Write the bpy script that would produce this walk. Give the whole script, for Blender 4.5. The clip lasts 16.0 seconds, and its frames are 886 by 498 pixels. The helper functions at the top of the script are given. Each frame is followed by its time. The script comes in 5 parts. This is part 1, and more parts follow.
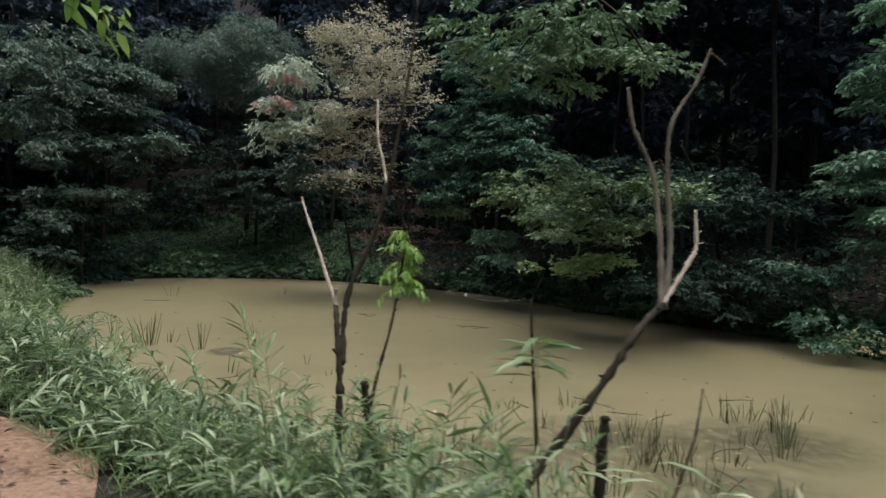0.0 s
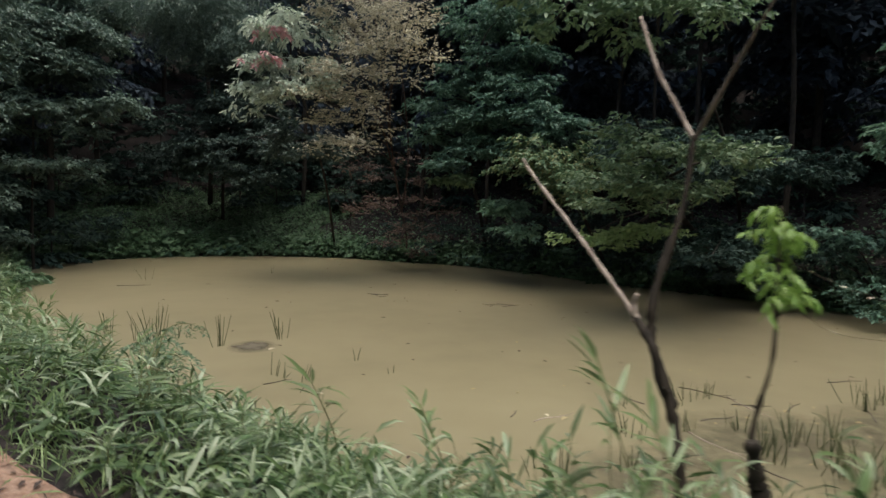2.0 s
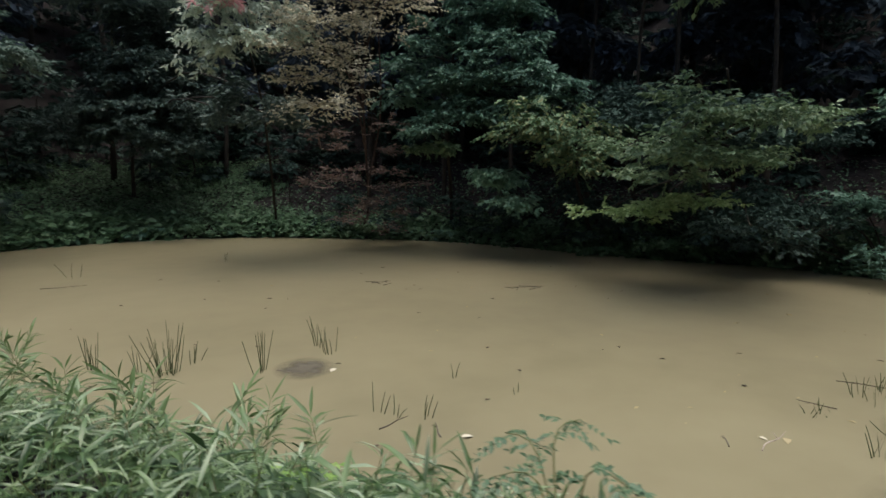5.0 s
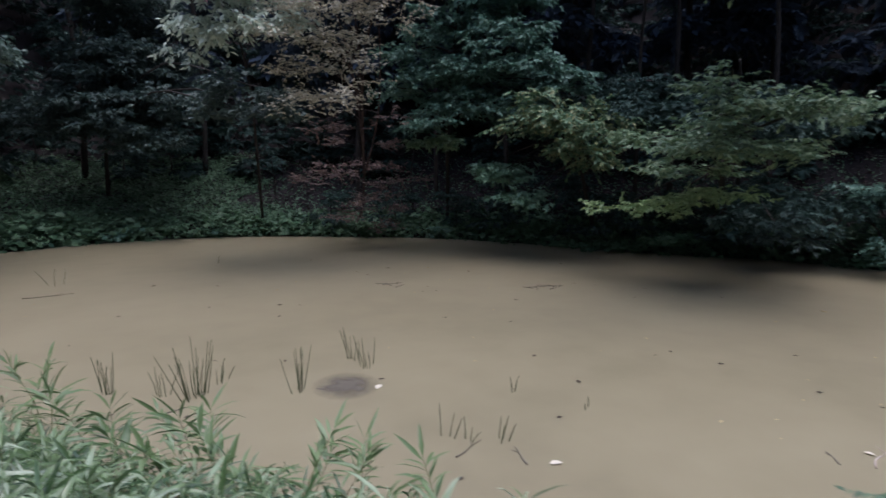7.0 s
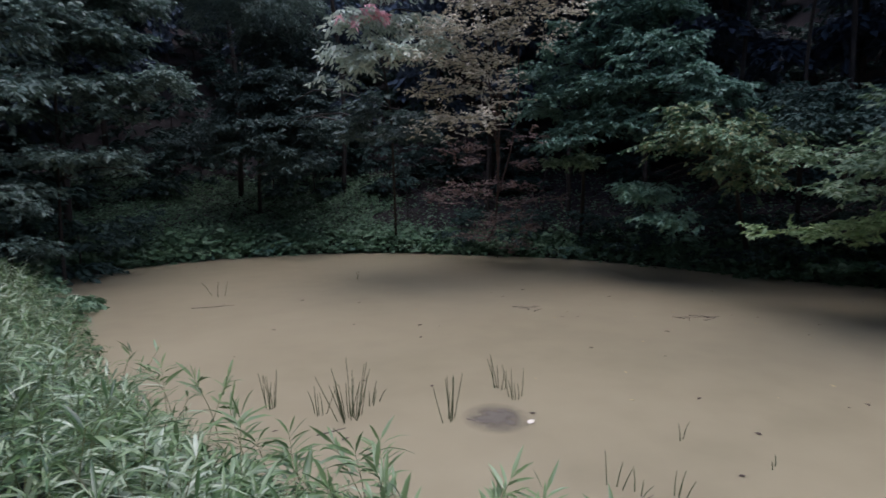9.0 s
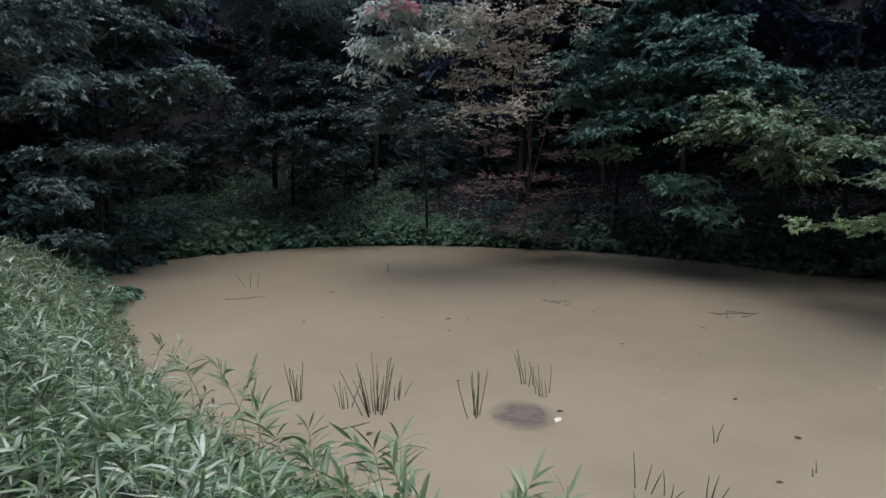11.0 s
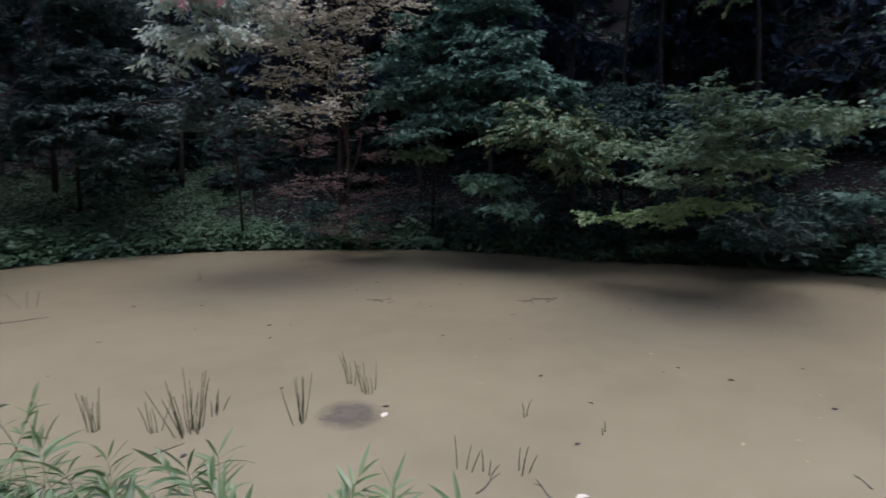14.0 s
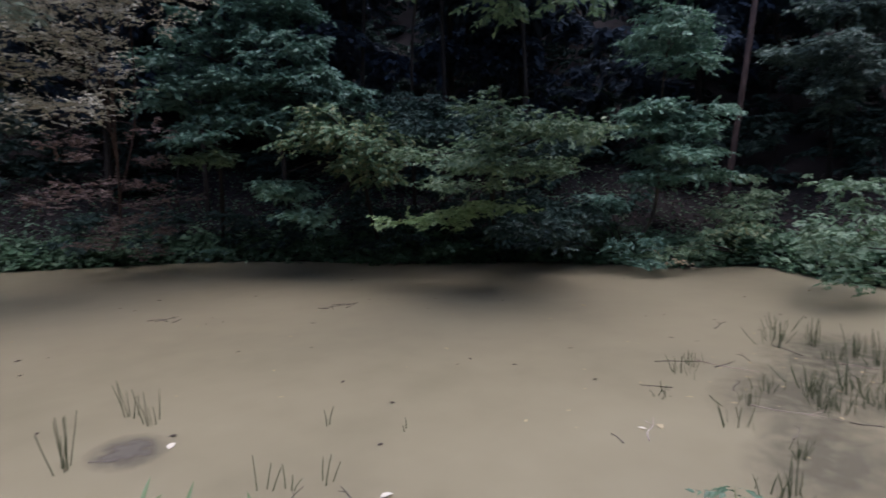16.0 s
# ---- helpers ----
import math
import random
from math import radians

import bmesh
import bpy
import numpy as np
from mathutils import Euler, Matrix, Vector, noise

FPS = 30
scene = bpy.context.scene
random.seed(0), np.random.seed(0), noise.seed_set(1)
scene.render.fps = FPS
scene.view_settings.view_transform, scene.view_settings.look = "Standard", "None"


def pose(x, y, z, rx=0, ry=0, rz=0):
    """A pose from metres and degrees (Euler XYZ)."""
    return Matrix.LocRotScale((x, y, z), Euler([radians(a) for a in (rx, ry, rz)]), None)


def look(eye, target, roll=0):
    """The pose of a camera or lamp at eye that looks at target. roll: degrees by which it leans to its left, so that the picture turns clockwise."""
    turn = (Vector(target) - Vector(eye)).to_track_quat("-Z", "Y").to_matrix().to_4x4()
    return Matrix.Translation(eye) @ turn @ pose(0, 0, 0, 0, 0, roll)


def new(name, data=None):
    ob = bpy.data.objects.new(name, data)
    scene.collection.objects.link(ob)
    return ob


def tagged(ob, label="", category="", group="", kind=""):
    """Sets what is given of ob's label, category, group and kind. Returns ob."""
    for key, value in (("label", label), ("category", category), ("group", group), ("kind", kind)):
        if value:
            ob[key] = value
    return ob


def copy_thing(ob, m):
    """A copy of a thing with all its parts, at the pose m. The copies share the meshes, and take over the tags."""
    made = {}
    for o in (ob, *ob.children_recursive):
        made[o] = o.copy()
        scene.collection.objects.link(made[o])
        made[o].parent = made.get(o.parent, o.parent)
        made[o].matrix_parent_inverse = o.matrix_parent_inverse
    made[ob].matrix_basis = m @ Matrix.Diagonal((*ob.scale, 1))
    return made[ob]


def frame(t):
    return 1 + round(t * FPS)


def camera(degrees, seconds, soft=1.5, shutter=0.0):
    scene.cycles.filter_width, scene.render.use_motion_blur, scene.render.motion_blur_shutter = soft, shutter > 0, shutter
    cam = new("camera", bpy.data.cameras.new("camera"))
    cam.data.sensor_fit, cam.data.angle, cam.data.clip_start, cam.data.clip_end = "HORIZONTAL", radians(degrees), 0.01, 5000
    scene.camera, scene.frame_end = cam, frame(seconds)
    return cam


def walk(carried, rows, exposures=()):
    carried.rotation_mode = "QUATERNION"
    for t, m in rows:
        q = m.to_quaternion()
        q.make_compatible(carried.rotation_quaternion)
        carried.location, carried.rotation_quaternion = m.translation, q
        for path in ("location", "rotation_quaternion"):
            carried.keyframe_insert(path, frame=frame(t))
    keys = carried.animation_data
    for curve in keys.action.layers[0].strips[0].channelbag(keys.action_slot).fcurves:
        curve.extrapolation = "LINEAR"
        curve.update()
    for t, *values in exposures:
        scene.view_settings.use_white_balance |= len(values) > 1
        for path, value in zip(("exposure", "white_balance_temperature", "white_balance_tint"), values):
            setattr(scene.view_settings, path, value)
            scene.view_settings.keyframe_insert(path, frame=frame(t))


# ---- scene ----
cam = camera(75.2, 16.0, soft=1.5, shutter=0.55)
PATH = [
    (0, (0.029, 0.030, 1.530), (0.060, 2.029, 1.475), 2.10),
    (0.5, (-0.463, 0.388, 1.534), (-0.390, 2.385, 1.460), 1.73),
    (1, (-0.969, 0.738, 1.536), (-0.835, 2.731, 1.425), 1.40),
    (1.5, (-1.469, 1.111, 1.527), (-1.273, 3.098, 1.398), 1.27),
    (2, (-1.928, 1.540, 1.518), (-1.703, 3.521, 1.362), 1.15),
    (2.5, (-2.375, 1.978, 1.528), (-2.121, 3.955, 1.358), 0.95),
    (3, (-2.827, 2.387, 1.557), (-2.539, 4.357, 1.361), 0.72),
    (3.5, (-3.276, 2.788, 1.572), (-2.951, 4.751, 1.368), 0.53),
    (4, (-3.704, 3.174, 1.576), (-3.308, 5.122, 1.358), 0.40),
    (4.5, (-4.076, 3.529, 1.594), (-3.613, 5.460, 1.355), 0.30),
    (4.7, (-4.289, 3.704, 1.613), (-3.765, 5.617, 1.359), 0.20),
    (6.8, (-5.277, 4.736, 1.692), (-4.543, 6.573, 1.400), -0.30),
    (7, (-5.363, 4.856, 1.694), (-4.656, 6.704, 1.402), -0.40),
    (7.5, (-5.499, 5.016, 1.708), (-4.880, 6.899, 1.440), -0.60),
    (8, (-5.606, 5.127, 1.745), (-5.091, 7.045, 1.502), -0.78),
    (8.5, (-5.678, 5.187, 1.787), (-5.266, 7.130, 1.556), -0.82),
    (9, (-5.717, 5.214, 1.819), (-5.403, 7.175, 1.583), -0.70),
    (9.2, (-5.693, 5.196, 1.813), (-5.418, 7.163, 1.585), -0.90),
    (11.3, (-5.580, 5.320, 1.832), (-5.382, 7.292, 1.565), -0.90),
    (11.5, (-5.560, 5.304, 1.834), (-5.342, 7.274, 1.565), -1.00),
    (12, (-5.562, 5.293, 1.833), (-5.260, 7.252, 1.562), -0.97),
    (12.5, (-5.575, 5.297, 1.830), (-5.167, 7.236, 1.556), -0.92),
    (13, (-5.589, 5.298, 1.822), (-5.065, 7.209, 1.552), -0.93),
    (13.5, (-5.588, 5.280, 1.818), (-4.944, 7.155, 1.550), -0.97),
    (14, (-5.578, 5.260, 1.815), (-4.794, 7.079, 1.546), -1.02),
    (14.5, (-5.562, 5.249, 1.808), (-4.624, 6.995, 1.543), -1.08),
    (15, (-5.536, 5.243, 1.804), (-4.454, 6.903, 1.536), -1.10),
    (15.5, (-5.516, 5.235, 1.800), (-4.296, 6.796, 1.535), -1.10),
    (16, (-5.517, 5.224, 1.800), (-4.162, 6.672, 1.540), -1.10),
]
walk(cam, [(t, look(eye, target, roll)) for t, eye, target, roll in PATH],
     [(0, 0.74, 6700, 0), (2.0, 0.74, 6850, 4), (4.7, 0.7, 6600, 3), (7.0, 0.72, 5600, 18), (12.5, 0.72, 5650, 20), (16.0, 0.685, 5650, 20)])

# ---- light: overcast evening sky above the clearing ----
SKY, SUN = 0.15, 1.4
world = bpy.data.worlds.new("overcast_sky")
scene.world = world
world.use_nodes = True
wn = world.node_tree.nodes
sky = wn.new("ShaderNodeTexSky")
sky.sky_type = "NISHITA"
sky.sun_disc = False
sky.sun_elevation, sky.sun_rotation = radians(83), radians(150)
sky.air_density, sky.dust_density, sky.ozone_density = 1.0, 4.0, 0.6
wn["Background"].inputs["Strength"].default_value = SKY
world.node_tree.links.new(sky.outputs[0], wn["Background"].inputs[0])
sun = new("sun", bpy.data.lights.new("sun", "SUN"))
sun.data.energy, sun.data.angle, sun.data.color = SUN, radians(70), (1.0, 0.96, 0.9)
sun.matrix_world = look((1.3, -2.2, 20), (0, 0, 0))


# ---- materials ----
def mat_base(name, rough, spec=0.5):
    m = bpy.data.materials.new(name)
    m.use_nodes = True
    n, l = m.node_tree.nodes, m.node_tree.links
    b = n["Principled BSDF"]
    b.inputs["Roughness"].default_value = rough
    b.inputs["Specular IOR Level"].default_value = spec
    return m, n, l, b


def ramp(n, stops):
    r = n.new("ShaderNodeValToRGB")
    e = r.color_ramp.elements
    while len(e) < len(stops):
        e.new(0.5)
    for k, (p, c) in enumerate(stops):
        e[k].position, e[k].color = p, (*c, 1)
    return r


def noise_tex(n, l, scale, detail=4.0, squash=None, coord="Object"):
    c = n.new("ShaderNodeTexCoord")
    t = n.new("ShaderNodeTexNoise")
    t.inputs["Scale"].default_value, t.inputs["Detail"].default_value = scale, detail
    if squash:
        mp = n.new("ShaderNodeMapping")
        mp.inputs["Scale"].default_value = squash
        l.new(c.outputs[coord], mp.inputs[0])
        l.new(mp.outputs[0], t.inputs["Vector"])
    else:
        l.new(c.outputs[coord], t.inputs["Vector"])
    return t


def bump(n, l, b, height, strength, distance):
    k = n.new("ShaderNodeBump")
    k.inputs["Strength"].default_value, k.inputs["Distance"].default_value = strength, distance
    l.new(height, k.inputs["Height"])
    l.new(k.outputs[0], b.inputs["Normal"])


def leaf_mat(name, colours, rough=0.55, glow=0.25, spec=0.5):
    """Leaf surface: colour varies leaf by leaf and in drifts; some light passes through."""
    m, n, l, b = mat_base(name, rough, spec)
    g = n.new("ShaderNodeNewGeometry")
    t = noise_tex(n, l, 0.9, 3.0)
    mx = n.new("ShaderNodeMath")
    mx.operation = "MULTIPLY_ADD"
    mx.inputs[1].default_value = 0.62
    l.new(g.outputs["Random Per Island"], mx.inputs[0])
    ml = n.new("ShaderNodeMath")
    ml.operation = "MULTIPLY"
    ml.inputs[1].default_value = 0.4
    l.new(t.outputs["Fac"], ml.inputs[0])
    l.new(ml.outputs[0], mx.inputs[2])
    r = ramp(n, [(k / (len(colours) - 1), c) for k, c in enumerate(colours)])
    l.new(mx.outputs[0], r.inputs[0])
    l.new(r.outputs[0], b.inputs["Base Color"])
    tr = n.new("ShaderNodeBsdfTranslucent")
    l.new(r.outputs[0], tr.inputs["Color"])
    ms = n.new("ShaderNodeMixShader")
    ms.inputs[0].default_value = glow
    l.new(b.outputs[0], ms.inputs[1])
    l.new(tr.outputs[0], ms.inputs[2])
    l.new(ms.outputs[0], n["Material Output"].inputs["Surface"])
    return m


def bark_mat(name, dark, light, scale=9.0, rough=0.85):
    m, n, l, b = mat_base(name, rough, 0.3)
    t = noise_tex(n, l, scale, 6.0, (1, 1, 0.25))
    t2 = noise_tex(n, l, 1.7, 3.0)
    a = n.new("ShaderNodeMath")
    a.operation = "MULTIPLY_ADD"
    a.inputs[1].default_value = 0.6
    l.new(t.outputs["Fac"], a.inputs[0])
    k = n.new("ShaderNodeMath")
    k.operation = "MULTIPLY"
    k.inputs[1].default_value = 0.4
    l.new(t2.outputs["Fac"], k.inputs[0])
    l.new(k.outputs[0], a.inputs[2])
    r = ramp(n, [(0.32, dark), (0.68, light)])
    l.new(a.outputs[0], r.inputs[0])
    l.new(r.outputs[0], b.inputs["Base Color"])
    bump(n, l, b, t.outputs["Fac"], 0.6, 0.02)
    return m


def soil_mat(name, colours, fine=14.0, coarse=0.8, relief=0.03, rough=0.95):
    m, n, l, b = mat_base(name, rough, 0.2)
    t = noise_tex(n, l, fine, 8.0)
    t2 = noise_tex(n, l, coarse, 4.0)
    a = n.new("ShaderNodeMath")
    a.operation = "MULTIPLY_ADD"
    a.inputs[1].default_value = 0.55
    l.new(t.outputs["Fac"], a.inputs[0])
    k = n.new("ShaderNodeMath")
    k.operation = "MULTIPLY"
    k.inputs[1].default_value = 0.45
    l.new(t2.outputs["Fac"], k.inputs[0])
    l.new(k.outputs[0], a.inputs[2])
    r = ramp(n, [(0.3 + 0.4 * q / (len(colours) - 1), c) for q, c in enumerate(colours)])
    l.new(a.outputs[0], r.inputs[0])
    l.new(r.outputs[0], b.inputs["Base Color"])
    bump(n, l, b, t.outputs["Fac"], 0.9, relief)
    return m


def water_mat():
    m, n, l, b = mat_base("muddy_water", 0.28, 0.5)
    b.inputs["IOR"].default_value = 1.4
    t = noise_tex(n, l, 0.22, 4.0)
    t2 = noise_tex(n, l, 1.6, 5.0)
    a = n.new("ShaderNodeMath")
    a.operation = "MULTIPLY_ADD"
    a.inputs[1].default_value = 0.65
    l.new(t.outputs["Fac"], a.inputs[0])
    k = n.new("ShaderNodeMath")
    k.operation = "MULTIPLY"
    k.inputs[1].default_value = 0.35
    l.new(t2.outputs["Fac"], k.inputs[0])
    l.new(k.outputs[0], a.inputs[2])
    r = ramp(n, [(0.36, (0.19, 0.168, 0.106)), (0.5, (0.224, 0.197, 0.125)), (0.66, (0.248, 0.22, 0.141))])
    l.new(a.outputs[0], r.inputs[0])
    l.new(r.outputs[0], b.inputs["Base Color"])
    w = noise_tex(n, l, 0.7, 3.0)
    q = n.new("ShaderNodeMapRange")
    q.inputs["To Min"].default_value, q.inputs["To Max"].default_value = 0.278, 0.3
    l.new(w.outputs["Fac"], q.inputs["Value"])
    l.new(q.outputs[0], b.inputs["Roughness"])
    return m


def sunken_mat(name, colour, most):
    """Mud just under the surface: it fades out into the murk towards its rim."""
    m, n, l, b = mat_base(name, 0.285, 0.5)
    b.inputs["Base Color"].default_value = (*colour, 1)
    c = n.new("ShaderNodeTexCoord")
    g = n.new("ShaderNodeTexGradient")
    g.gradient_type = "SPHERICAL"
    t = noise_tex(n, l, 5.0, 3.0)
    mp = n.new("ShaderNodeMapping")
    mp.inputs["Location"].default_value = (-1, -1, 0)
    mp.inputs["Scale"].default_value = (2, 2, 0)
    l.new(c.outputs["Generated"], mp.inputs[0])
    l.new(mp.outputs[0], g.inputs[0])
    a = n.new("ShaderNodeMath")
    a.operation = "MULTIPLY"
    l.new(g.outputs["Fac"], a.inputs[0])
    l.new(t.outputs["Fac"], a.inputs[1])
    r = ramp(n, [(0.03, (0, 0, 0)), (0.4, (most, most, most))])
    l.new(a.outputs[0], r.inputs[0])
    tr = n.new("ShaderNodeBsdfTransparent")
    ms = n.new("ShaderNodeMixShader")
    l.new(r.outputs[0], ms.inputs[0])
    l.new(tr.outputs[0], ms.inputs[1])
    l.new(b.outputs[0], ms.inputs[2])
    l.new(ms.outputs[0], n["Material Output"].inputs["Surface"])
    return m


SUNKEN = sunken_mat("sunken_mud", (0.135, 0.12, 0.098), 0.8)
DROWNED = sunken_mat("drowned_weeds", (0.125, 0.115, 0.08), 0.5)
WATER = water_mat()
# Near-black soil: the shade between the trees is put into its colour.
SOIL = soil_mat("shade_darkened_floor", [(0.011, 0.01, 0.011), (0.023, 0.02, 0.02), (0.042, 0.034, 0.033)])
DIRT = soil_mat("packed_path_dirt", [(0.13, 0.08, 0.058), (0.28, 0.18, 0.135), (0.4, 0.285, 0.225)], 26.0, 1.6, 0.05)
BARK = bark_mat("dark_bark", (0.012, 0.010, 0.009), (0.05, 0.042, 0.036))
BARK_GREY = bark_mat("grey_bark", (0.05, 0.043, 0.037), (0.2, 0.175, 0.15))
BARK_RED = bark_mat("red_brown_bark", (0.03, 0.02, 0.02), (0.11, 0.075, 0.068))
BARK_PALE = bark_mat("pale_dead_wood", (0.2, 0.155, 0.135), (0.58, 0.5, 0.45), 14.0)
BARK_WET = bark_mat("wet_dark_bark", (0.008, 0.007, 0.006), (0.05, 0.04, 0.032), 22.0)
# Green darkened to carry the shade below the boughs and trees.
LEAF_SHADE = leaf_mat("shade_darkened_leaf", [(0.02, 0.038, 0.034), (0.036, 0.068, 0.058), (0.06, 0.105, 0.086)], 0.6, 0.2, 0.2)
LEAF_GREY = leaf_mat("grey_green_leaf", [(0.057, 0.094, 0.077), (0.103, 0.16, 0.13), (0.178, 0.25, 0.203)])
# Grey-green leaf at about half brightness: deep shade put into the colour.
LEAF_GREY_SHADED = leaf_mat("shaded_grey_green_leaf", [(0.028, 0.05, 0.044), (0.05, 0.084, 0.072), (0.085, 0.13, 0.11)])
LEAF_PALE = leaf_mat("pale_sumac_leaf", [(0.3, 0.38, 0.3), (0.46, 0.54, 0.44), (0.62, 0.67, 0.57)])
LEAF_RED = leaf_mat("red_autumn_leaf", [(0.6, 0.26, 0.3), (0.68, 0.38, 0.42), (0.7, 0.48, 0.48)])
LEAF_YELLOW = leaf_mat("yellowing_leaf", [(0.26, 0.24, 0.18), (0.45, 0.425, 0.325), (0.66, 0.635, 0.51)])
LEAF_GREEN = leaf_mat("green_leaf", [(0.05, 0.105, 0.08), (0.092, 0.185, 0.137), (0.165, 0.28, 0.205)])
LEAF_LIME = leaf_mat("yellow_green_leaf", [(0.062, 0.12, 0.072), (0.14, 0.225, 0.125), (0.28, 0.35, 0.2)])
LEAF_FRESH_DULL = leaf_mat("light_bough_leaf", [(0.144, 0.24, 0.102), (0.252, 0.372, 0.168), (0.384, 0.48, 0.252)])
LEAF_GREEN2 = leaf_mat("glossy_green_leaf", [(0.052, 0.117, 0.065), (0.111, 0.195, 0.104), (0.312, 0.286, 0.13)])
LEAF_JADE = leaf_mat("blue_green_leaf", [(0.085, 0.17, 0.115), (0.16, 0.285, 0.195), (0.26, 0.385, 0.285)])
LEAF_PALE2 = leaf_mat("light_green_leaf", [(0.078, 0.135, 0.078), (0.13, 0.215, 0.125), (0.23, 0.33, 0.195)])
LEAF_FRESH = leaf_mat("fresh_green_leaf", [(0.13, 0.26, 0.05), (0.22, 0.38, 0.09), (0.33, 0.48, 0.14)], 0.4, 0.4)
LEAF_WEED_DARK = leaf_mat("dark_leaflet", [(0.03, 0.075, 0.035), (0.065, 0.13, 0.065), (0.13, 0.21, 0.12)], 0.4, 0.2)
LEAF_COVER = leaf_mat("ground_cover_leaf", [(0.036, 0.08, 0.042), (0.082, 0.162, 0.085), (0.17, 0.265, 0.155)])
# Palest bamboo tones imitate sky gloss on leaves, darkest ones the shaded gaps.
LEAF_SASA = leaf_mat("dwarf_bamboo_leaf", [(0.021, 0.045, 0.017), (0.033, 0.07, 0.025), (0.09, 0.158, 0.06), (0.178, 0.26, 0.115), (0.37, 0.45, 0.315), (0.61, 0.65, 0.52)], 0.28, 0.3, 0.6)
# Bluish haze over the dark forest is put into this leaf colour.
LEAF_HAZED = leaf_mat("haze_tinted_forest_leaf", [(0.044, 0.06, 0.084), (0.064, 0.085, 0.112), (0.085, 0.11, 0.14)], 0.9, 0.2, 0.0)
LEAF_RUST = leaf_mat("dull_rusty_leaf", [(0.07, 0.046, 0.042), (0.14, 0.095, 0.082), (0.23, 0.165, 0.135)])
LEAF_FALLEN = leaf_mat("fallen_leaf", [(0.24, 0.17, 0.09), (0.42, 0.34, 0.2), (0.6, 0.52, 0.36)], 0.6, 0.1)
LEAF_PALE3 = leaf_mat("bleached_leaf", [(0.55, 0.5, 0.4), (0.75, 0.7, 0.58)], 0.5, 0.1)
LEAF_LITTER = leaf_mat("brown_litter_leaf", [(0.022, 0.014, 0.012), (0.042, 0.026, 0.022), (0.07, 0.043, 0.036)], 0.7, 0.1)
STEM = leaf_mat("reed_stem", [(0.036, 0.052, 0.022), (0.075, 0.098, 0.042)], 0.5, 0.1)
# Weed greens are darkened to imitate shaded gaps under the bamboo.
LEAF_WEED = leaf_mat("weed_leaf", [(0.03, 0.06, 0.025), (0.06, 0.11, 0.045), (0.11, 0.17, 0.075)])
REED = leaf_mat("green_reed", [(0.075, 0.095, 0.05), (0.125, 0.145, 0.08), (0.19, 0.2, 0.115)], 0.5, 0.2)
CULM = leaf_mat("bamboo_culm", [(0.09, 0.12, 0.045), (0.2, 0.2, 0.09)], 0.4, 0.1)


# ---- mesh tools ----
def thing(name, label, category, group="", kind="", at=(0, 0, 0)):
    ob = tagged(new(name), label, category, group, kind)
    ob.location = at
    return ob


def part(name, data, material, parent=None, label=""):
    """Link a bmesh or a mesh as one mesh object under a thing."""
    if isinstance(data, bmesh.types.BMesh):
        me = bpy.data.meshes.new(name)
        data.to_mesh(me)
        data.free()
    else:
        me = data
    if not me.materials:
        me.materials.append(material)
    ob = new(name, me)
    if parent:
        ob.parent = parent
        ob.matrix_parent_inverse = Matrix.Translation(-parent.location)
    return tagged(ob, label)


def fast_mesh(name, verts, faces):
    """A mesh from arrays; faces is one array of equal polygons, or a list of such arrays."""
    faces = faces if isinstance(faces, list) else [faces]
    me = bpy.data.meshes.new(name)
    me.vertices.add(len(verts))
    me.vertices.foreach_set("co", np.asarray(verts, dtype=np.float32).ravel())
    loops = np.concatenate([f.ravel() for f in faces]).astype(np.int32)
    sizes = np.concatenate([np.full(len(f), f.shape[1]) for f in faces])
    starts = np.concatenate([[0], np.cumsum(sizes)[:-1]]).astype(np.int32)
    me.loops.add(len(loops))
    me.loops.foreach_set("vertex_index", loops)
    me.polygons.add(len(sizes))
    me.polygons.foreach_set("loop_start", starts)
    me.update(calc_edges=True)
    return me


def smooth_line(points, steps=4):
    """A rounder line through the points (Catmull-Rom)."""
    p = [Vector(q) for q in points]
    out = []
    for i in range(len(p) - 1):
        a, b, c, d = p[max(i - 1, 0)], p[i], p[i + 1], p[min(i + 2, len(p) - 1)]
        for k in range(steps):
            t = k / steps
            out.append(0.5 * (2 * b + (c - a) * t + (2 * a - 5 * b + 4 * c - d) * t * t + (3 * b - a - 3 * c + d) * t ** 3))
    return out + [p[-1]]


def tube(name, points, r0, r1, sides=8, knots=0.12, steps=4, seed=0):
    """A tapered, slightly knotty limb along the points, closed at both ends."""
    line = smooth_line(points, steps) if steps > 1 else [Vector(p) for p in points]
    n = len(line)
    verts, rng = [], random.Random(seed)
    for i, c in enumerate(line):
        d = (line[min(i + 1, n - 1)] - line[max(i - 1, 0)]).normalized()
        u = d.orthogonal().normalized() if i == 0 else (u - d * u.dot(d)).normalized()
        w = d.cross(u)
        f = i / (n - 1)
        r = (r0 + (r1 - r0) * f) * (1 + knots * rng.uniform(-1, 1))
        for k in range(sides):
            a = 2 * math.pi * k / sides
            verts.append(c + (u * math.cos(a) + w * math.sin(a)) * r * (1 + 0.5 * knots * rng.uniform(-1, 1)))
    quads = [(i * sides + k, i * sides + (k + 1) % sides, (i + 1) * sides + (k + 1) % sides, (i + 1) * sides + k) for i in range(n - 1) for k in range(sides)]
    caps = [tuple(range(sides - 1, -1, -1)), tuple((n - 1) * sides + k for k in range(sides))]
    me = bpy.data.meshes.new(name)
    me.from_pydata(verts, [], quads + caps)
    me.polygons.foreach_set("use_smooth", [True] * len(quads) + [False] * 2)
    return me


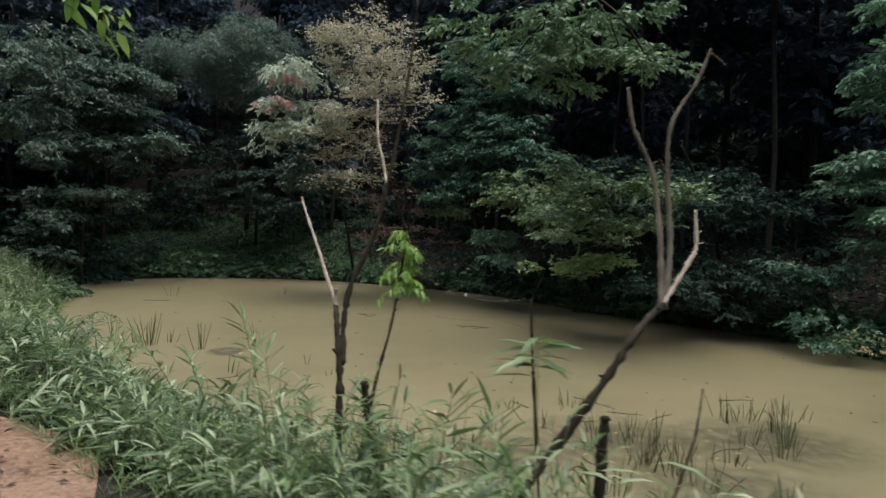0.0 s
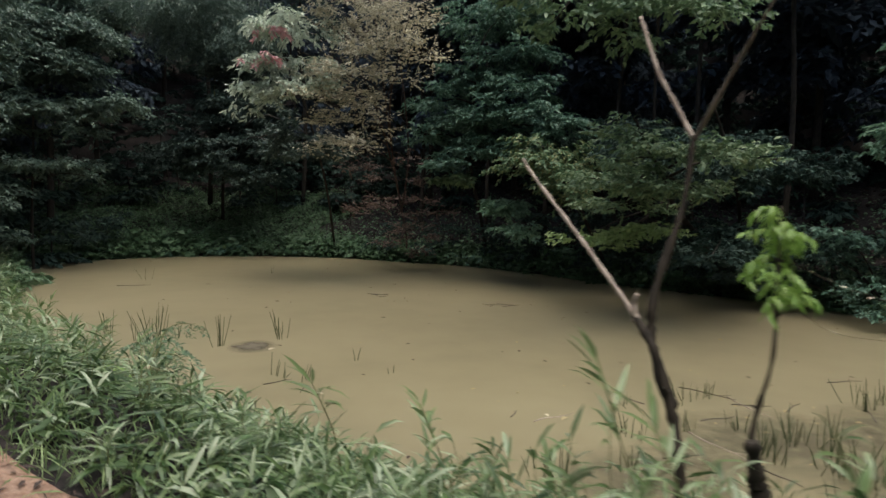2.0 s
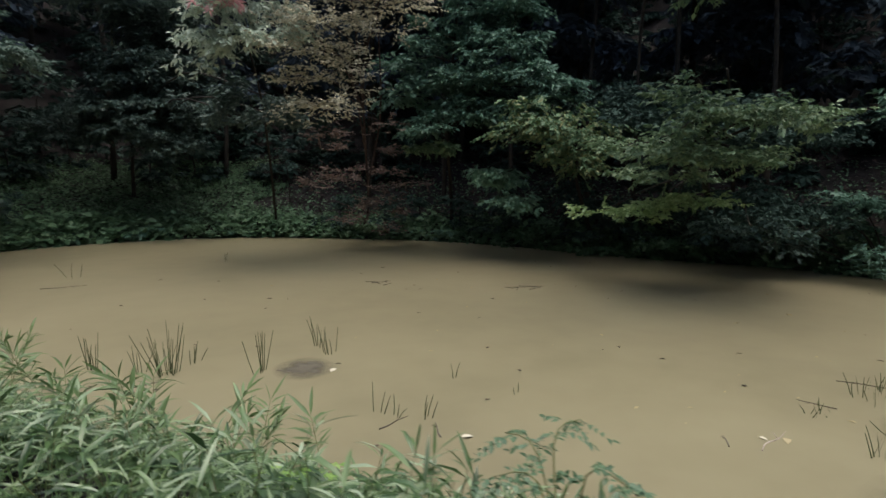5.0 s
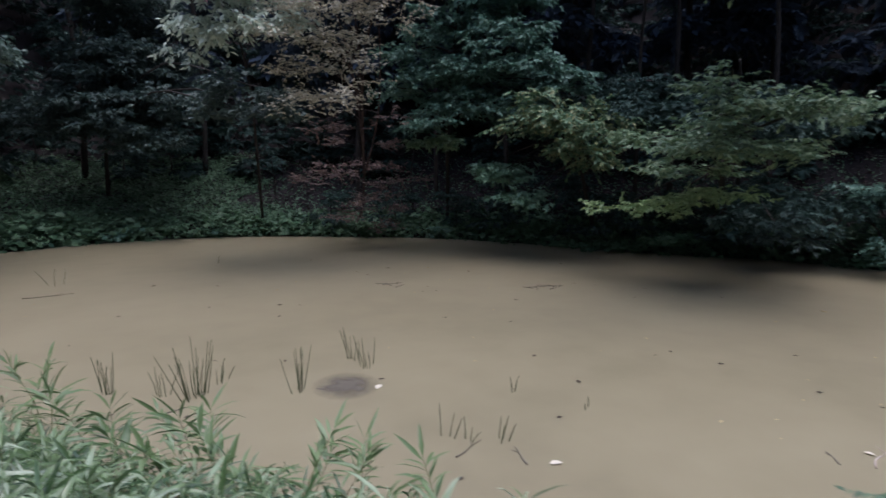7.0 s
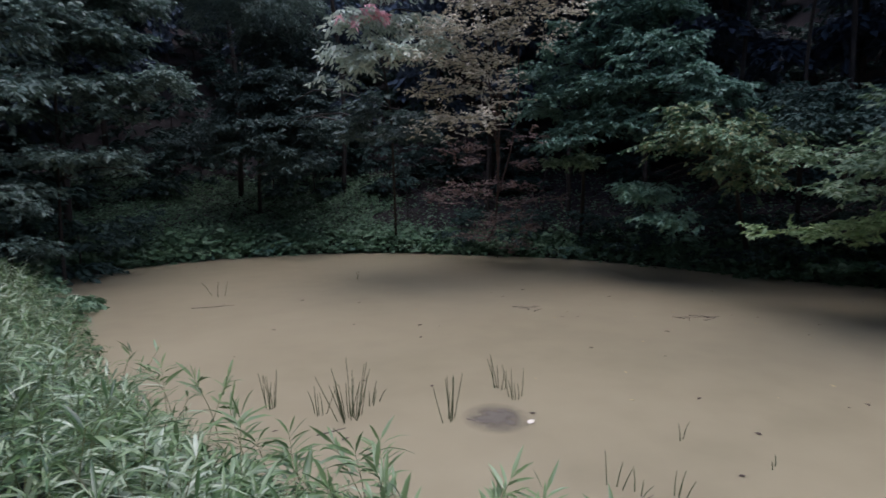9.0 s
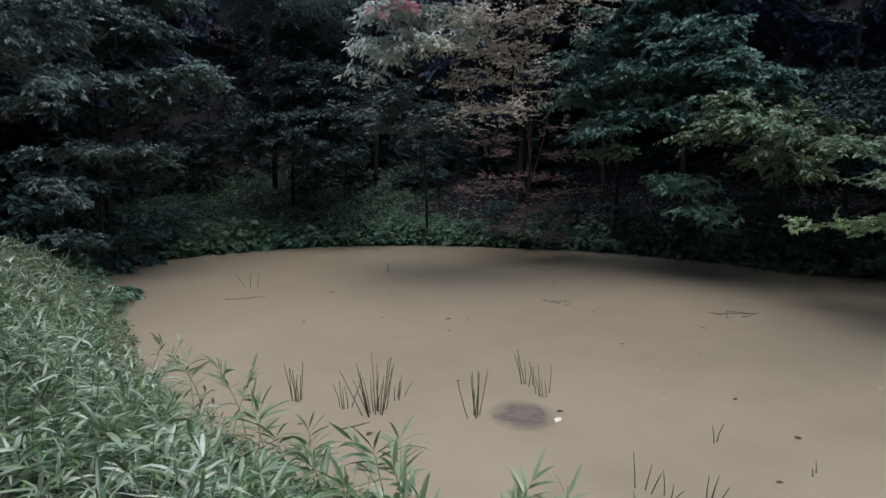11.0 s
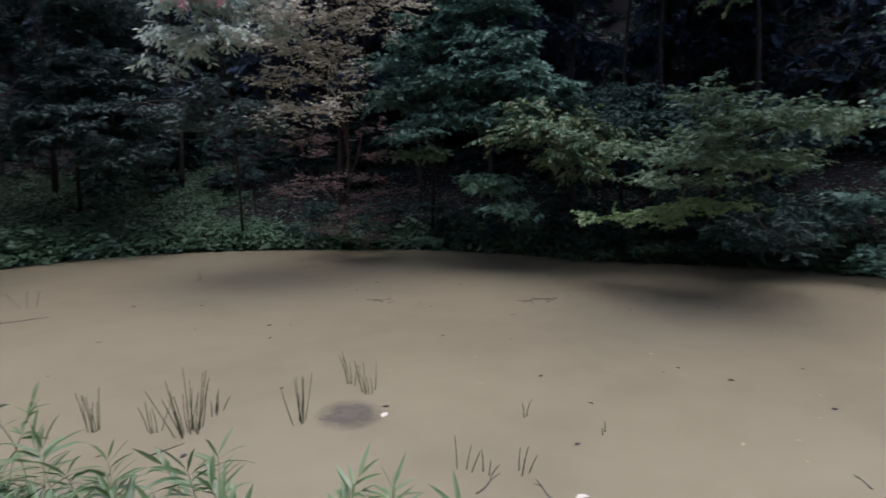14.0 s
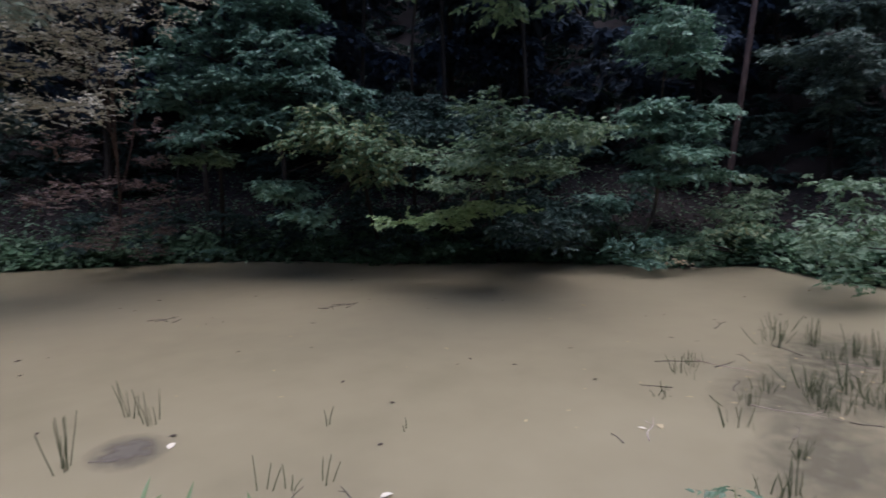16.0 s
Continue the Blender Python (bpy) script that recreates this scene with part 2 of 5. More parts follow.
def unit(v):
    return v / np.maximum(np.linalg.norm(v, axis=1, keepdims=True), 1e-9)


def leaf_mesh(name, pos, out, up, length, width, fold=0.25):
    """Small folded leaves, four corners each, joined."""
    out = unit(out)
    side = unit(np.cross(out, up))
    nrm = np.cross(side, out)
    L, W = length[:, None], width[:, None]
    mid = pos + out * L * 0.45 - nrm * W * fold * 0.5
    v = np.stack([pos, mid + side * W * 0.5 + nrm * W * fold, pos + out * L - nrm * L * 0.1, mid - side * W * 0.5 + nrm * W * fold], axis=1).reshape(-1, 3)
    i = np.arange(len(pos))[:, None] * 4
    return fast_mesh(name, v, np.concatenate([i + [0, 2, 1], i + [0, 3, 2]]))


def blade_mesh(name, pos, out, up, length, width, droop=0.3):
    """Long lance-shaped leaves with a midrib fold and a droop, joined."""
    out = unit(out)
    side = unit(np.cross(out, up))
    nrm = np.cross(side, out)
    L, W = length[:, None], width[:, None]
    dr = np.broadcast_to(np.asarray(droop), length.shape)[:, None]
    down = np.array([0, 0, -1.0])

    def at(f):
        return pos + out * L * f + down * L * dr * f * f

    rows = [pos]
    for f, w in ((0.3, 1.0), (0.68, 0.72)):
        c = at(f)
        rows += [c + side * W * w / 2 + nrm * W * 0.16, c, c - side * W * w / 2 + nrm * W * 0.16]
    rows.append(at(1.0))
    v = np.stack(rows, axis=1).reshape(-1, 3)
    i = np.arange(len(pos))[:, None] * 8
    tris = np.concatenate([i + t for t in ([0, 2, 1], [0, 3, 2], [4, 5, 7], [5, 6, 7])])
    quads = np.concatenate([i + q for q in ([1, 2, 5, 4], [2, 3, 6, 5])])
    return fast_mesh(name, v, [tris, quads])


def sprays(pads, rng, per_area, size, slim=0.45, twig=0.45, leaves=11, hang=0.25, thick=0.8):
    """Leaf places for flattened masses of foliage: short leafy twigs that spread outwards. pads: x, y, z, half width, half height."""
    P, O, U, S = [], [], [], []
    for x, y, z, rx, rz in pads:
        n = max(6, int(per_area * math.pi * rx * rx * thick * (0.55 + rz)))
        lumps = max(3, int(n / 14))
        a, q = rng.uniform(0, 2 * math.pi, lumps), np.sqrt(rng.uniform(0, 1, lumps))
        lump = np.stack([np.cos(a) * q * rx, np.sin(a) * q * rx * thick, rng.uniform(-0.9, 1, lumps) * rz * np.sqrt(1 - 0.8 * q * q)], axis=1)
        pick = rng.integers(0, lumps, n)
        o = lump[pick] + rng.normal(0, 1, (n, 3)) * [0.17, 0.17, 0.06]
        d = np.stack([lump[pick][:, 0], lump[pick][:, 1], np.zeros(n)], axis=1) / max(rx, 0.1) + rng.normal(0, 0.75, (n, 3)) * [1, 1, 0.25]
        d = unit(d)
        k = rng.uniform(0.1, 1, (n, leaves))
        base = o[:, None, :] + d[:, None, :] * (k * twig)[:, :, None]
        base[:, :, 2] -= hang * twig * k * k
        lat = np.cross(d, [0, 0, 1.0])
        turn = np.where(np.arange(leaves) % 2 == 0, 1, -1)[None, :, None]
        ld = d[:, None, :] * rng.uniform(0.3, 1, (n, leaves, 1)) + lat[:, None, :] * turn * rng.uniform(0.3, 1.1, (n, leaves, 1))
        ld[:, :, 2] -= rng.uniform(-0.1, 0.9, (n, leaves)) * (0.7 + hang)
        P.append((base + [x, y, z]).reshape(-1, 3))
        O.append(ld.reshape(-1, 3))
        up = rng.normal(0, 0.5, (n * leaves, 3)) + [0, 0, 1]
        U.append(up)
        S.append(size * rng.uniform(0.6, 1.3, n * leaves))
    P, O, U, S = (np.concatenate(q) for q in (P, O, U, S))
    return P, O, U, S, S * slim


# ---- the lie of the land ----
WATER_Z = -1.005
RIGHT, ALONG = (0.688, 0.725), (-0.725, 0.688)    # across the path to the pond, and along it


def spot(s, d):
    return d * RIGHT[0] + s * ALONG[0], d * RIGHT[1] + s * ALONG[1]


NEAR_SHORE = [(-9, 6.5), (-5, 4.2), (-2, 3.5), (2, 3.4), (6, 3.35), (9, 3.15), (11.5, 2.85), (14, 2.9), (16, 3.3), (18.5, 4.3), (21, 5.1), (24, 5.9), (26, 6.6)]
FAR_SHORE = [(-14.0, 25.0), (-12.3, 26.8), (-9.6, 28.1), (-7.1, 28.4), (-4.0, 28.0), (-1.1, 26.5), (1.9, 24.6), (3.9, 22.4), (5.3, 20.3), (7.0, 18.2),
             (8.8, 16.2), (10.0, 14.0), (10.6, 12.6), (12.2, 11.3), (11.9, 10.0), (11.0, 8.5), (11.0, 6.0), (11.5, 2.5)]
SHORE = [(*spot(s, d), 0) for s, d in NEAR_SHORE] + [(x, y, 0) for x, y in FAR_SHORE]
SHORE = np.array([p[:2] for p in smooth_line(SHORE + SHORE[:1], 5)][:-1])


def shore_distance(x, y):
    """Distance to the water's edge: positive on land, negative over the pond."""
    p = np.stack([np.asarray(x, float).ravel(), np.asarray(y, float).ravel()], axis=1)
    a, b = SHORE, np.roll(SHORE, -1, axis=0)
    best, inside = np.full(len(p), 1e9), np.zeros(len(p), bool)
    for (ax, ay), (bx, by) in zip(a, b):
        e = np.array([bx - ax, by - ay])
        t = np.clip(((p - [ax, ay]) @ e) / (e @ e + 1e-12), 0, 1)
        best = np.minimum(best, np.hypot(p[:, 0] - ax - t * e[0], p[:, 1] - ay - t * e[1]))
        cross = ((ay > p[:, 1]) != (by > p[:, 1])) & (p[:, 0] < (bx - ax) * (p[:, 1] - ay) / (by - ay + 1e-12) + ax)
        inside ^= cross
    return np.where(inside, -best, best).reshape(np.shape(x))


def step01(a, b, v):
    t = np.clip((v - a) / (b - a), 0, 1)
    return t * t * (3 - 2 * t)


def height(x, y):
    x, y = np.asarray(x, float), np.asarray(y, float)
    ds = shore_distance(x, y)
    s, d = x * ALONG[0] + y * ALONG[1], x * RIGHT[0] + y * RIGHT[1]
    path = 0.28 * step01(3.5, 7.8, s)
    near = WATER_Z - 0.05 + (path - WATER_Z + 0.05) * step01(-0.1, 2.2, ds)
    near = near + 0.4 * np.maximum(-1.6 - d, 0) * (1 / (1 + 0.02 * np.maximum(-1.6 - d, 0)))
    far = WATER_Z + 0.28 * step01(-0.05, 0.35, ds) + 0.4 * np.maximum(ds - 0.2, 0) + 0.35 * np.clip(ds - 9, 0, 60)
    far = np.where(ds > 70, far - 0.35 * (ds - 70), far)
    far = far + 0.12 * np.sin(x * 1.3) * np.sin(y * 1.1 + 0.7) * step01(0.5, 3, ds)
    w = step01(5.5, 9.0, d + 0.0 * s) + step01(28, 34, s) + step01(-7, -12, s)
    w = np.clip(w, 0, 1)
    land = near * (1 - w) + far * w
    bed = WATER_Z - 0.12 - 0.6 * step01(0, 2.5, -ds)
    return np.where(ds > 0, land, np.minimum(bed, land))


def ground_z(x, y):
    return float(height(np.array([x]), np.array([y]))[0])


def spread(lo, hi, fine, outer):
    core = np.arange(lo, hi + 1e-6, fine)
    steps = fine * 1.22 ** np.arange(1, 40)
    grow = np.cumsum(steps)
    grow = grow[grow < outer]
    return np.concatenate([(lo - grow)[::-1], core, hi + grow])


gx, gy = np.meshgrid(spread(-19, 16, 0.35, 900), spread(-4, 33, 0.35, 900))
gz = height(gx, gy)
rows_n, cols_n = gx.shape
gi = np.arange(rows_n * cols_n).reshape(rows_n, cols_n)
gq = np.stack([gi[:-1, :-1], gi[:-1, 1:], gi[1:, 1:], gi[1:, :-1]], axis=-1).reshape(-1, 4)
gm = fast_mesh("ground", np.stack([gx, gy, gz], axis=-1).reshape(-1, 3), gq)
gm.polygons.foreach_set("use_smooth", [True] * len(gq))
tagged(part("ground", gm, SOIL), "forest soil, darkened in colour for the shade, with banks sloping down to the pond", "ground", kind="structure")

wm = bmesh.new()
centre = SHORE.mean(axis=0)
wm.faces.new([wm.verts.new((*(p + (p - centre) / np.linalg.norm(p - centre) * 0.6), WATER_Z)) for p in SHORE[::-1]])
tagged(part("water", wm, WATER), "still muddy brown pond water", "water", kind="structure")

def path_edge(s):
    return np.interp(s, [0, 3.6, 5, 6.6, 30], [1.2, 1.18, 0.95, 0.64, 0.6])


ps, pd = np.meshgrid(np.arange(-12, 34, 0.3), np.linspace(-1, 1, 12))
pd = np.where(pd > 0, pd * path_edge(ps), pd * 1.15)
pd = pd + 0.12 * np.sin(ps * 1.7) * (pd > 0.55) + 0.1 * np.sin(ps * 3.1 + 1) * (pd > 0.55)
px_, py_ = spot(ps, pd)
prng = np.random.default_rng(5)
edge = 1 - step01(0.75, 1.0, np.where(pd > 0, pd / path_edge(ps), -pd / 1.15))
pz = height(px_, py_) + 0.014 + (0.022 + prng.uniform(-0.012, 0.012, ps.shape)) * edge
pi = np.arange(ps.size).reshape(ps.shape)
pq = np.stack([pi[:-1, :-1], pi[:-1, 1:], pi[1:, 1:], pi[1:, :-1]], axis=-1).reshape(-1, 4)
pm = fast_mesh("path", np.stack([px_, py_, pz], axis=-1).reshape(-1, 3), pq[:, ::-1])
pm.polygons.foreach_set("use_smooth", [True] * len(pq))
tagged(part("path", pm, DIRT), "trodden reddish-brown dirt footpath along the pond", "path", kind="structure")


# ---- trees ----
def tree(name, label, base, trunk, pads, leaf, bark, radius, seed, size=0.12, per_area=34, slim=0.5, hang=0.25, twig=0.45, category="tree", thick=0.8, extra=None):
    """A tree on the bank: trunk, a limb to each mass of foliage, and a crown of leaves."""
    rng = np.random.default_rng(seed)
    x, y = base
    z = ground_z(x, y)
    ob = thing(name, label, category, at=(x, y, z))
    line = [(x, y, z - 0.15)] + list(trunk)
    part("trunk", tube("trunk", line, radius * 0.72, radius * 0.28, 10, seed=seed), bark, ob)
    mids = smooth_line(line, 6)
    for k, pad in enumerate(pads):
        tip, rx = Vector(pad[:3]), pad[3]
        root = min(mids, key=lambda q: (q - tip).length + (0.8 * max(0, q.z - tip.z + 0.3)))
        bend = root.lerp(tip, 0.5) + Vector((0, 0, 0.12 * (tip - root).length))
        far = tip + (tip - root).normalized() * rx * 0.5
        bough = part("branch", tube("branch", [root, bend, tip, far], radius * 0.3, 0.008, 5, seed=seed + k), bark, ob)
        P, O, U, S, W = sprays([pad], rng, per_area * 2.2, size * 1.12, slim, twig, hang=hang, thick=thick)
        part("foliage", leaf_mesh("foliage", P, O, U, S, W), leaf, bough)
    if extra:
        epads, emat, ename, elabel = extra
        for k, pad in enumerate(epads):
            tip = Vector(pad[:3])
            root = min(mids, key=lambda q: (q - tip).length)
            bough = part(ename, tube(ename, [root, root.lerp(tip, 0.5) + Vector((0, 0, 0.1)), tip], radius * 0.25, 0.006, 5, seed=seed + 40 + k), bark, ob, elabel)
            P, O, U, S, W = sprays([pad], rng, per_area * (0.9 if emat is LEAF_RUST else 3.0), size * 1.1, slim, twig * 0.6, hang=hang)
            part("foliage", leaf_mesh("foliage", P, O, U, S, W), emat, bough)
    return ob


LEFT = [(-13.77, 22.42, 6.05, 1.79, 0.55), (-12.75, 22.86, 5.72, 1.46, 0.38), (-11.45, 23.12, 4.75, 1.07, 0.26), (-13.05, 22.74, 4.52, 1.57, 0.42), (-12.3, 22.82, 3.87, 0.7, 0.16), (-14.18, 22.22, 4.85, 1.08, 0.45), (-14.06, 22.06, 3.79, 0.92, 0.2), (-12.41, 22.57, 2.65, 1.02, 0.1), (-13.16, 22.26, 2.69, 0.84, 0.1), (-13.97, 21.66, 2.55, 0.87, 0.12), (-11.85, 22.56, 2.24, 0.4, 0.06), (-14.05, 21.17, 1.7, 0.71, 0.2), (-13.85, 22.82, 7.34, 2.1, 0.6), (-12.23, 23.28, 7.1, 1.32, 0.4)]
tree("broadleaf_tree", "slender dark broadleaf tree with layered grey-green foliage", (-13.7, 22.7), [(-13.66, 22.6, 0.56), (-13.5, 22.56, 3.4), (-13.45, 22.6, 6.4)], LEFT, LEAF_GREY, BARK, 0.08, 11, 0.13, 40)
SUMAC = [(-5.68, 19.61, 5.69, 0.48, 0.14), (-4.77, 19.68, 5.73, 0.63, 0.18), (-5.57, 19.61, 5.12, 0.59, 0.14), (-4.65, 19.67, 5.0, 0.68, 0.2), (-5.17, 19.8, 4.8, 0.4, 0.12), (-3.92, 19.7, 5.23, 0.54, 0.18), (-3.99, 19.71, 5.9, 0.57, 0.2), (-5.89, 19.81, 4.41, 0.29, 0.08), (-4.59, 19.87, 6.87, 1.01, 0.35)]
UNDER = [(-4.5, 22.1, 3.9, 0.89, 0.4), (-3.9, 21.9, 3.2, 0.81, 0.25), (-5.2, 22.4, 3.3, 0.7, 0.25)]
MID = [(-8.5, 29.5, 5.2, 2.26, 1.24), (-8.9, 28.8, 3.6, 2.10, 0.88), (-7.1, 28.1, 4.0, 1.30, 0.65), (-7.6, 28.0, 2.8, 1.30, 0.65), (-11.2, 29.7, 3.4, 1.36, 0.68), (-8.1, 30.7, 7.4, 1.89, 0.94)]
tree("understory_tree", "shaded dark green tree at the foot of the slope", (-9.6, 31.2), [(-9.4, 30.8, 3.2), (-8.6, 30.3, 6.5)], MID + UNDER, LEAF_GREY_SHADED, BARK, 0.12, 12, 0.14, 30)
tree("sumac_tree", "pale-leaved sumac leaning over the pond with red leaf tufts", (-3.9, 28.6), [(-4.1, 26.5, 2.0), (-4.4, 23.6, 4.2), (-4.9, 21.6, 6.0)], SUMAC, LEAF_PALE, BARK, 0.08, 13, 0.17, 32, 0.36, 0.5, 0.5,
     extra=([(-5.35, 19.0, 5.62, 0.3, 0.06), (-5.35, 19.43, 6.52, 0.3, 0.06)], LEAF_RED, "red_branch", "twig with red autumn leaves"))
YELLOW = [(-1.79, 19.28, 5.98, 1.23, 0.34), (-2.78, 19.21, 5.28, 1.07, 0.3), (-1.27, 19.12, 5.3, 0.72, 0.24), (-0.67, 19.02, 6.0, 0.64, 0.2), (-3.44, 19.23, 4.61, 0.75, 0.18), (-2.34, 19.21, 4.63, 0.79, 0.28), (-3.72, 19.27, 3.9, 0.61, 0.1), (-2.79, 19.21, 4.12, 0.62, 0.12), (-2.55, 19.06, 3.34, 0.98, 0.08), (-3.18, 19.29, 3.05, 0.56, 0.06), (-1.97, 19.53, 3.88, 0.61, 0.2), (-2.0, 19.54, 7.0, 1.53, 0.5), (-2.49, 19.86, 8.15, 1.62, 0.6)]
yellowing = tree("yellowing_tree", "thin many-stemmed tree with sparse yellowing autumn foliage", (-0.7, 27.0), [(-0.8, 24.6, 0.2), (-1.28, 22.2, 2.2), (-1.67, 20.7, 4.4), (-2.1, 20.0, 7.2)], YELLOW, LEAF_YELLOW, BARK_RED, 0.06, 14, 0.085, 30, 0.5, -0.1, 0.6,
     extra=([(-0.7, 23.2, 0.3, 1.2, 0.5), (-0.2, 22.6, 1.4, 1.1, 0.4), (-1.9, 23.4, 1.2, 1.1, 0.4), (-1.0, 24.0, -0.2, 1.2, 0.3), (-2.91, 20.97, 2.77, 0.94, 0.15), (-1.37, 21.65, 2.29, 1.0, 0.2), (-0.97, 20.49, 2.86, 0.63, 0.15), (-1.67, 23.78, 1.62, 1.12, 0.2)], LEAF_RUST, "rusty_branch", "low branch of thin rusty leaves"))
for k, line in enumerate([[(-1.28, 22.2, 2.2), (-1.9, 20.6, 4.2), (-2.5, 19.8, 5.6), (-3.0, 19.6, 7.2)], [(-1.4, 21.8, 2.7), (-1.6, 20.4, 4.6), (-1.3, 19.6, 6.2), (-1.0, 19.4, 7.4)],
                          [(-1.5, 21.2, 3.4), (-2.3, 20.0, 4.5), (-3.3, 19.5, 5.3)], [(-1.05, 23.2, 1.3), (-0.9, 21.8, 3.2), (-1.2, 20.4, 5.4), (-1.6, 19.9, 7.6)]]):
    part("stem", tube("stem", line, 0.028, 0.009, 6, seed=150 + k), BARK_RED, yellowing)
GREEN = [(2.57, 20.18, 5.24, 1.2, 0.5), (1.74, 20.6, 4.54, 1.1, 0.5), (3.28, 19.54, 4.29, 1.09, 0.5), (1.35, 20.78, 3.47, 0.94, 0.42), (2.67, 19.89, 3.33, 0.92, 0.4), (0.77, 21.45, 5.66, 1.03, 0.55), (2.41, 20.72, 6.45, 1.37, 0.6), (0.68, 21.48, 4.33, 0.85, 0.4), (3.62, 19.09, 3.9, 0.59, 0.28), (2.03, 21.13, 7.73, 1.56, 0.7)] + [(-0.19, 21.5, 3.89, 0.81, 0.35), (0.21, 21.36, 5.01, 0.78, 0.35), (0.46, 20.84, 2.96, 0.76, 0.25), (1.55, 20.36, 4.06, 0.99, 0.4)]
LOW_BRANCH = [(0.6, 20.9, 2.35, 0.6, 0.08), (1.1, 20.9, 2.4, 0.5, 0.07)]
tree("evergreen_tree", "dense dark green evergreen tree overhanging the pond", (2.6, 25.2), [(2.0, 23.6, 1.2), (1.3, 21.8, 3.0), (1.3, 20.8, 6.6)], GREEN, LEAF_GREEN, BARK, 0.11, 15, 0.13, 36,
     extra=(LOW_BRANCH, LEAF_LIME, "yellow_branch", "low branch of yellow-green leaves"))
BOUGH = [(3.29, 12.92, 3.02, 0.55, 0.06), (3.2, 12.85, 3.3, 0.14, 0.1), (3.56, 12.92, 2.7, 0.88, 0.11), (4.82, 12.44, 2.63, 0.82, 0.1), (5.79, 12.23, 2.53, 0.44, 0.06), (3.16, 13.36, 2.37, 0.61, 0.1), (3.19, 14.88, 2.2, 0.74, 0.14), (3.47, 13.62, 1.97, 0.97, 0.12), (4.47, 12.91, 1.89, 0.87, 0.12), (3.64, 14.31, 1.57, 0.7, 0.1)]
BRIGHT = [(3.29, 15.72, 0.74, 0.54, 0.05), (3.78, 15.15, 0.61, 0.37, 0.04), (4.1, 14.55, 0.92, 0.58, 0.05), (4.5, 13.81, 1.05, 0.6, 0.05)]
tree("spreading_tree", "low spreading tree whose layered green boughs hang over the water", (8.4, 17.6), [(7.0, 16.4, 0.5), (5.3, 14.9, 1.5), (4.2, 13.6, 2.3), (3.4, 13.0, 3.1)], BOUGH, LEAF_LIME, BARK, 0.13, 16, 0.12, 44, 0.45, 0.0, 0.45,
     extra=(BRIGHT, LEAF_FRESH_DULL, "bright_branch", "bright yellow-green low bough"))
# Added foliage that fills in behind the boughs and shades the bank.
tree("shade_tree", "dark-leaved tree added to shade the steep shore", (9.3, 18.2), [(8.6, 17.4, 1.6), (7.6, 16.6, 3.2), (6.8, 16.0, 4.2)],
     [(6.6, 15.4, 2.5, 1.5, 0.4), (7.6, 16.9, 3.3, 1.7, 0.4), (5.6, 17.6, 3.1, 1.5, 0.4), (8.6, 15.6, 2.7, 1.4, 0.4), (6.4, 19.2, 3.8, 1.7, 0.4), (4.2, 20.8, 3.6, 1.5, 0.4), (5.7, 13.9, 0.5, 0.96, 0.3), (7.0, 15.2, 0.7, 1.1, 0.35)], LEAF_SHADE, BARK, 0.1, 23, 0.13, 36)
CAMELLIA = [(2.46, 18.39, 3.46, 0.51, 0.14), (2.96, 18.08, 3.15, 0.88, 0.24), (3.33, 17.58, 2.7, 0.99, 0.28), (2.54, 18.58, 2.76, 0.86, 0.24), (3.76, 17.01, 2.34, 0.77, 0.22), (3.03, 17.8, 2.04, 0.72, 0.22), (3.42, 17.27, 1.74, 0.56, 0.16)]
CAMLOW = [(2.03, 19.67, 1.39, 0.67, 0.34), (1.85, 19.99, 1.67, 0.49, 0.2), (2.67, 18.97, 0.79, 0.5, 0.22)] + [(2.02, 19.56, 1.46, 0.67, 0.3), (2.44, 18.98, 0.8, 0.47, 0.2)]
tree("camellia_tree", "leaning tree of glossy green leaves tinged with yellow", (6.0, 20.6), [(4.9, 19.6, 0.8), (3.9, 18.6, 2.0), (2.9, 18.2, 3.2)], CAMELLIA, LEAF_GREEN2, BARK, 0.1, 17, 0.125, 34, 0.5, 0.3,
     extra=(CAMLOW, LEAF_JADE, "lower_branch", "lower branch of fresh blue-green leaves"))
TIERED = [(11.05, 13.0, 5.98, 0.9, 0.22), (11.06, 12.98, 5.49, 1.4, 0.24), (11.0, 13.1, 4.82, 1.01, 0.14), (10.97, 12.94, 3.47, 1.54, 0.22), (10.49, 13.47, 3.01, 0.99, 0.18), (11.33, 12.36, 2.87, 0.93, 0.2), (10.94, 12.99, 2.28, 1.5, 0.18), (11.02, 12.83, 1.69, 1.32, 0.12), (11.28, 12.98, 7.03, 1.09, 0.4)]
tree("tiered_tree", "young tree with foliage in flat tiers on the bank", (10.75, 14.2), [(10.89, 13.47, 0.56), (11.06, 13.47, 2.92), (11.43, 13.52, 5.07)], TIERED, LEAF_JADE, BARK_GREY, 0.09, 18, 0.14, 32)
LIMB = [(1.5, 12.5, 5.2, 0.71, 0.41), (2.8, 12.2, 5.0, 0.81, 0.29), (3.9, 12.2, 5.3, 0.87, 0.35), (4.5, 12.0, 5.0, 0.34, 0.15), (3.0, 12.5, 6.1, 1.53, 0.41), (0.9, 12.7, 6.0, 0.78, 0.54)]
tree("leaning_tree", "tall dark tree arching high over the pond with a leafy limb", (7.4, 20.4), [(7.3, 20.3, 3.0), (7.0, 19.8, 6.5), (6.0, 17.6, 9.0), (4.4, 14.4, 8.6), (3.2, 12.7, 6.9)], LIMB, LEAF_PALE2, BARK_WET, 0.1, 19, 0.14, 20)
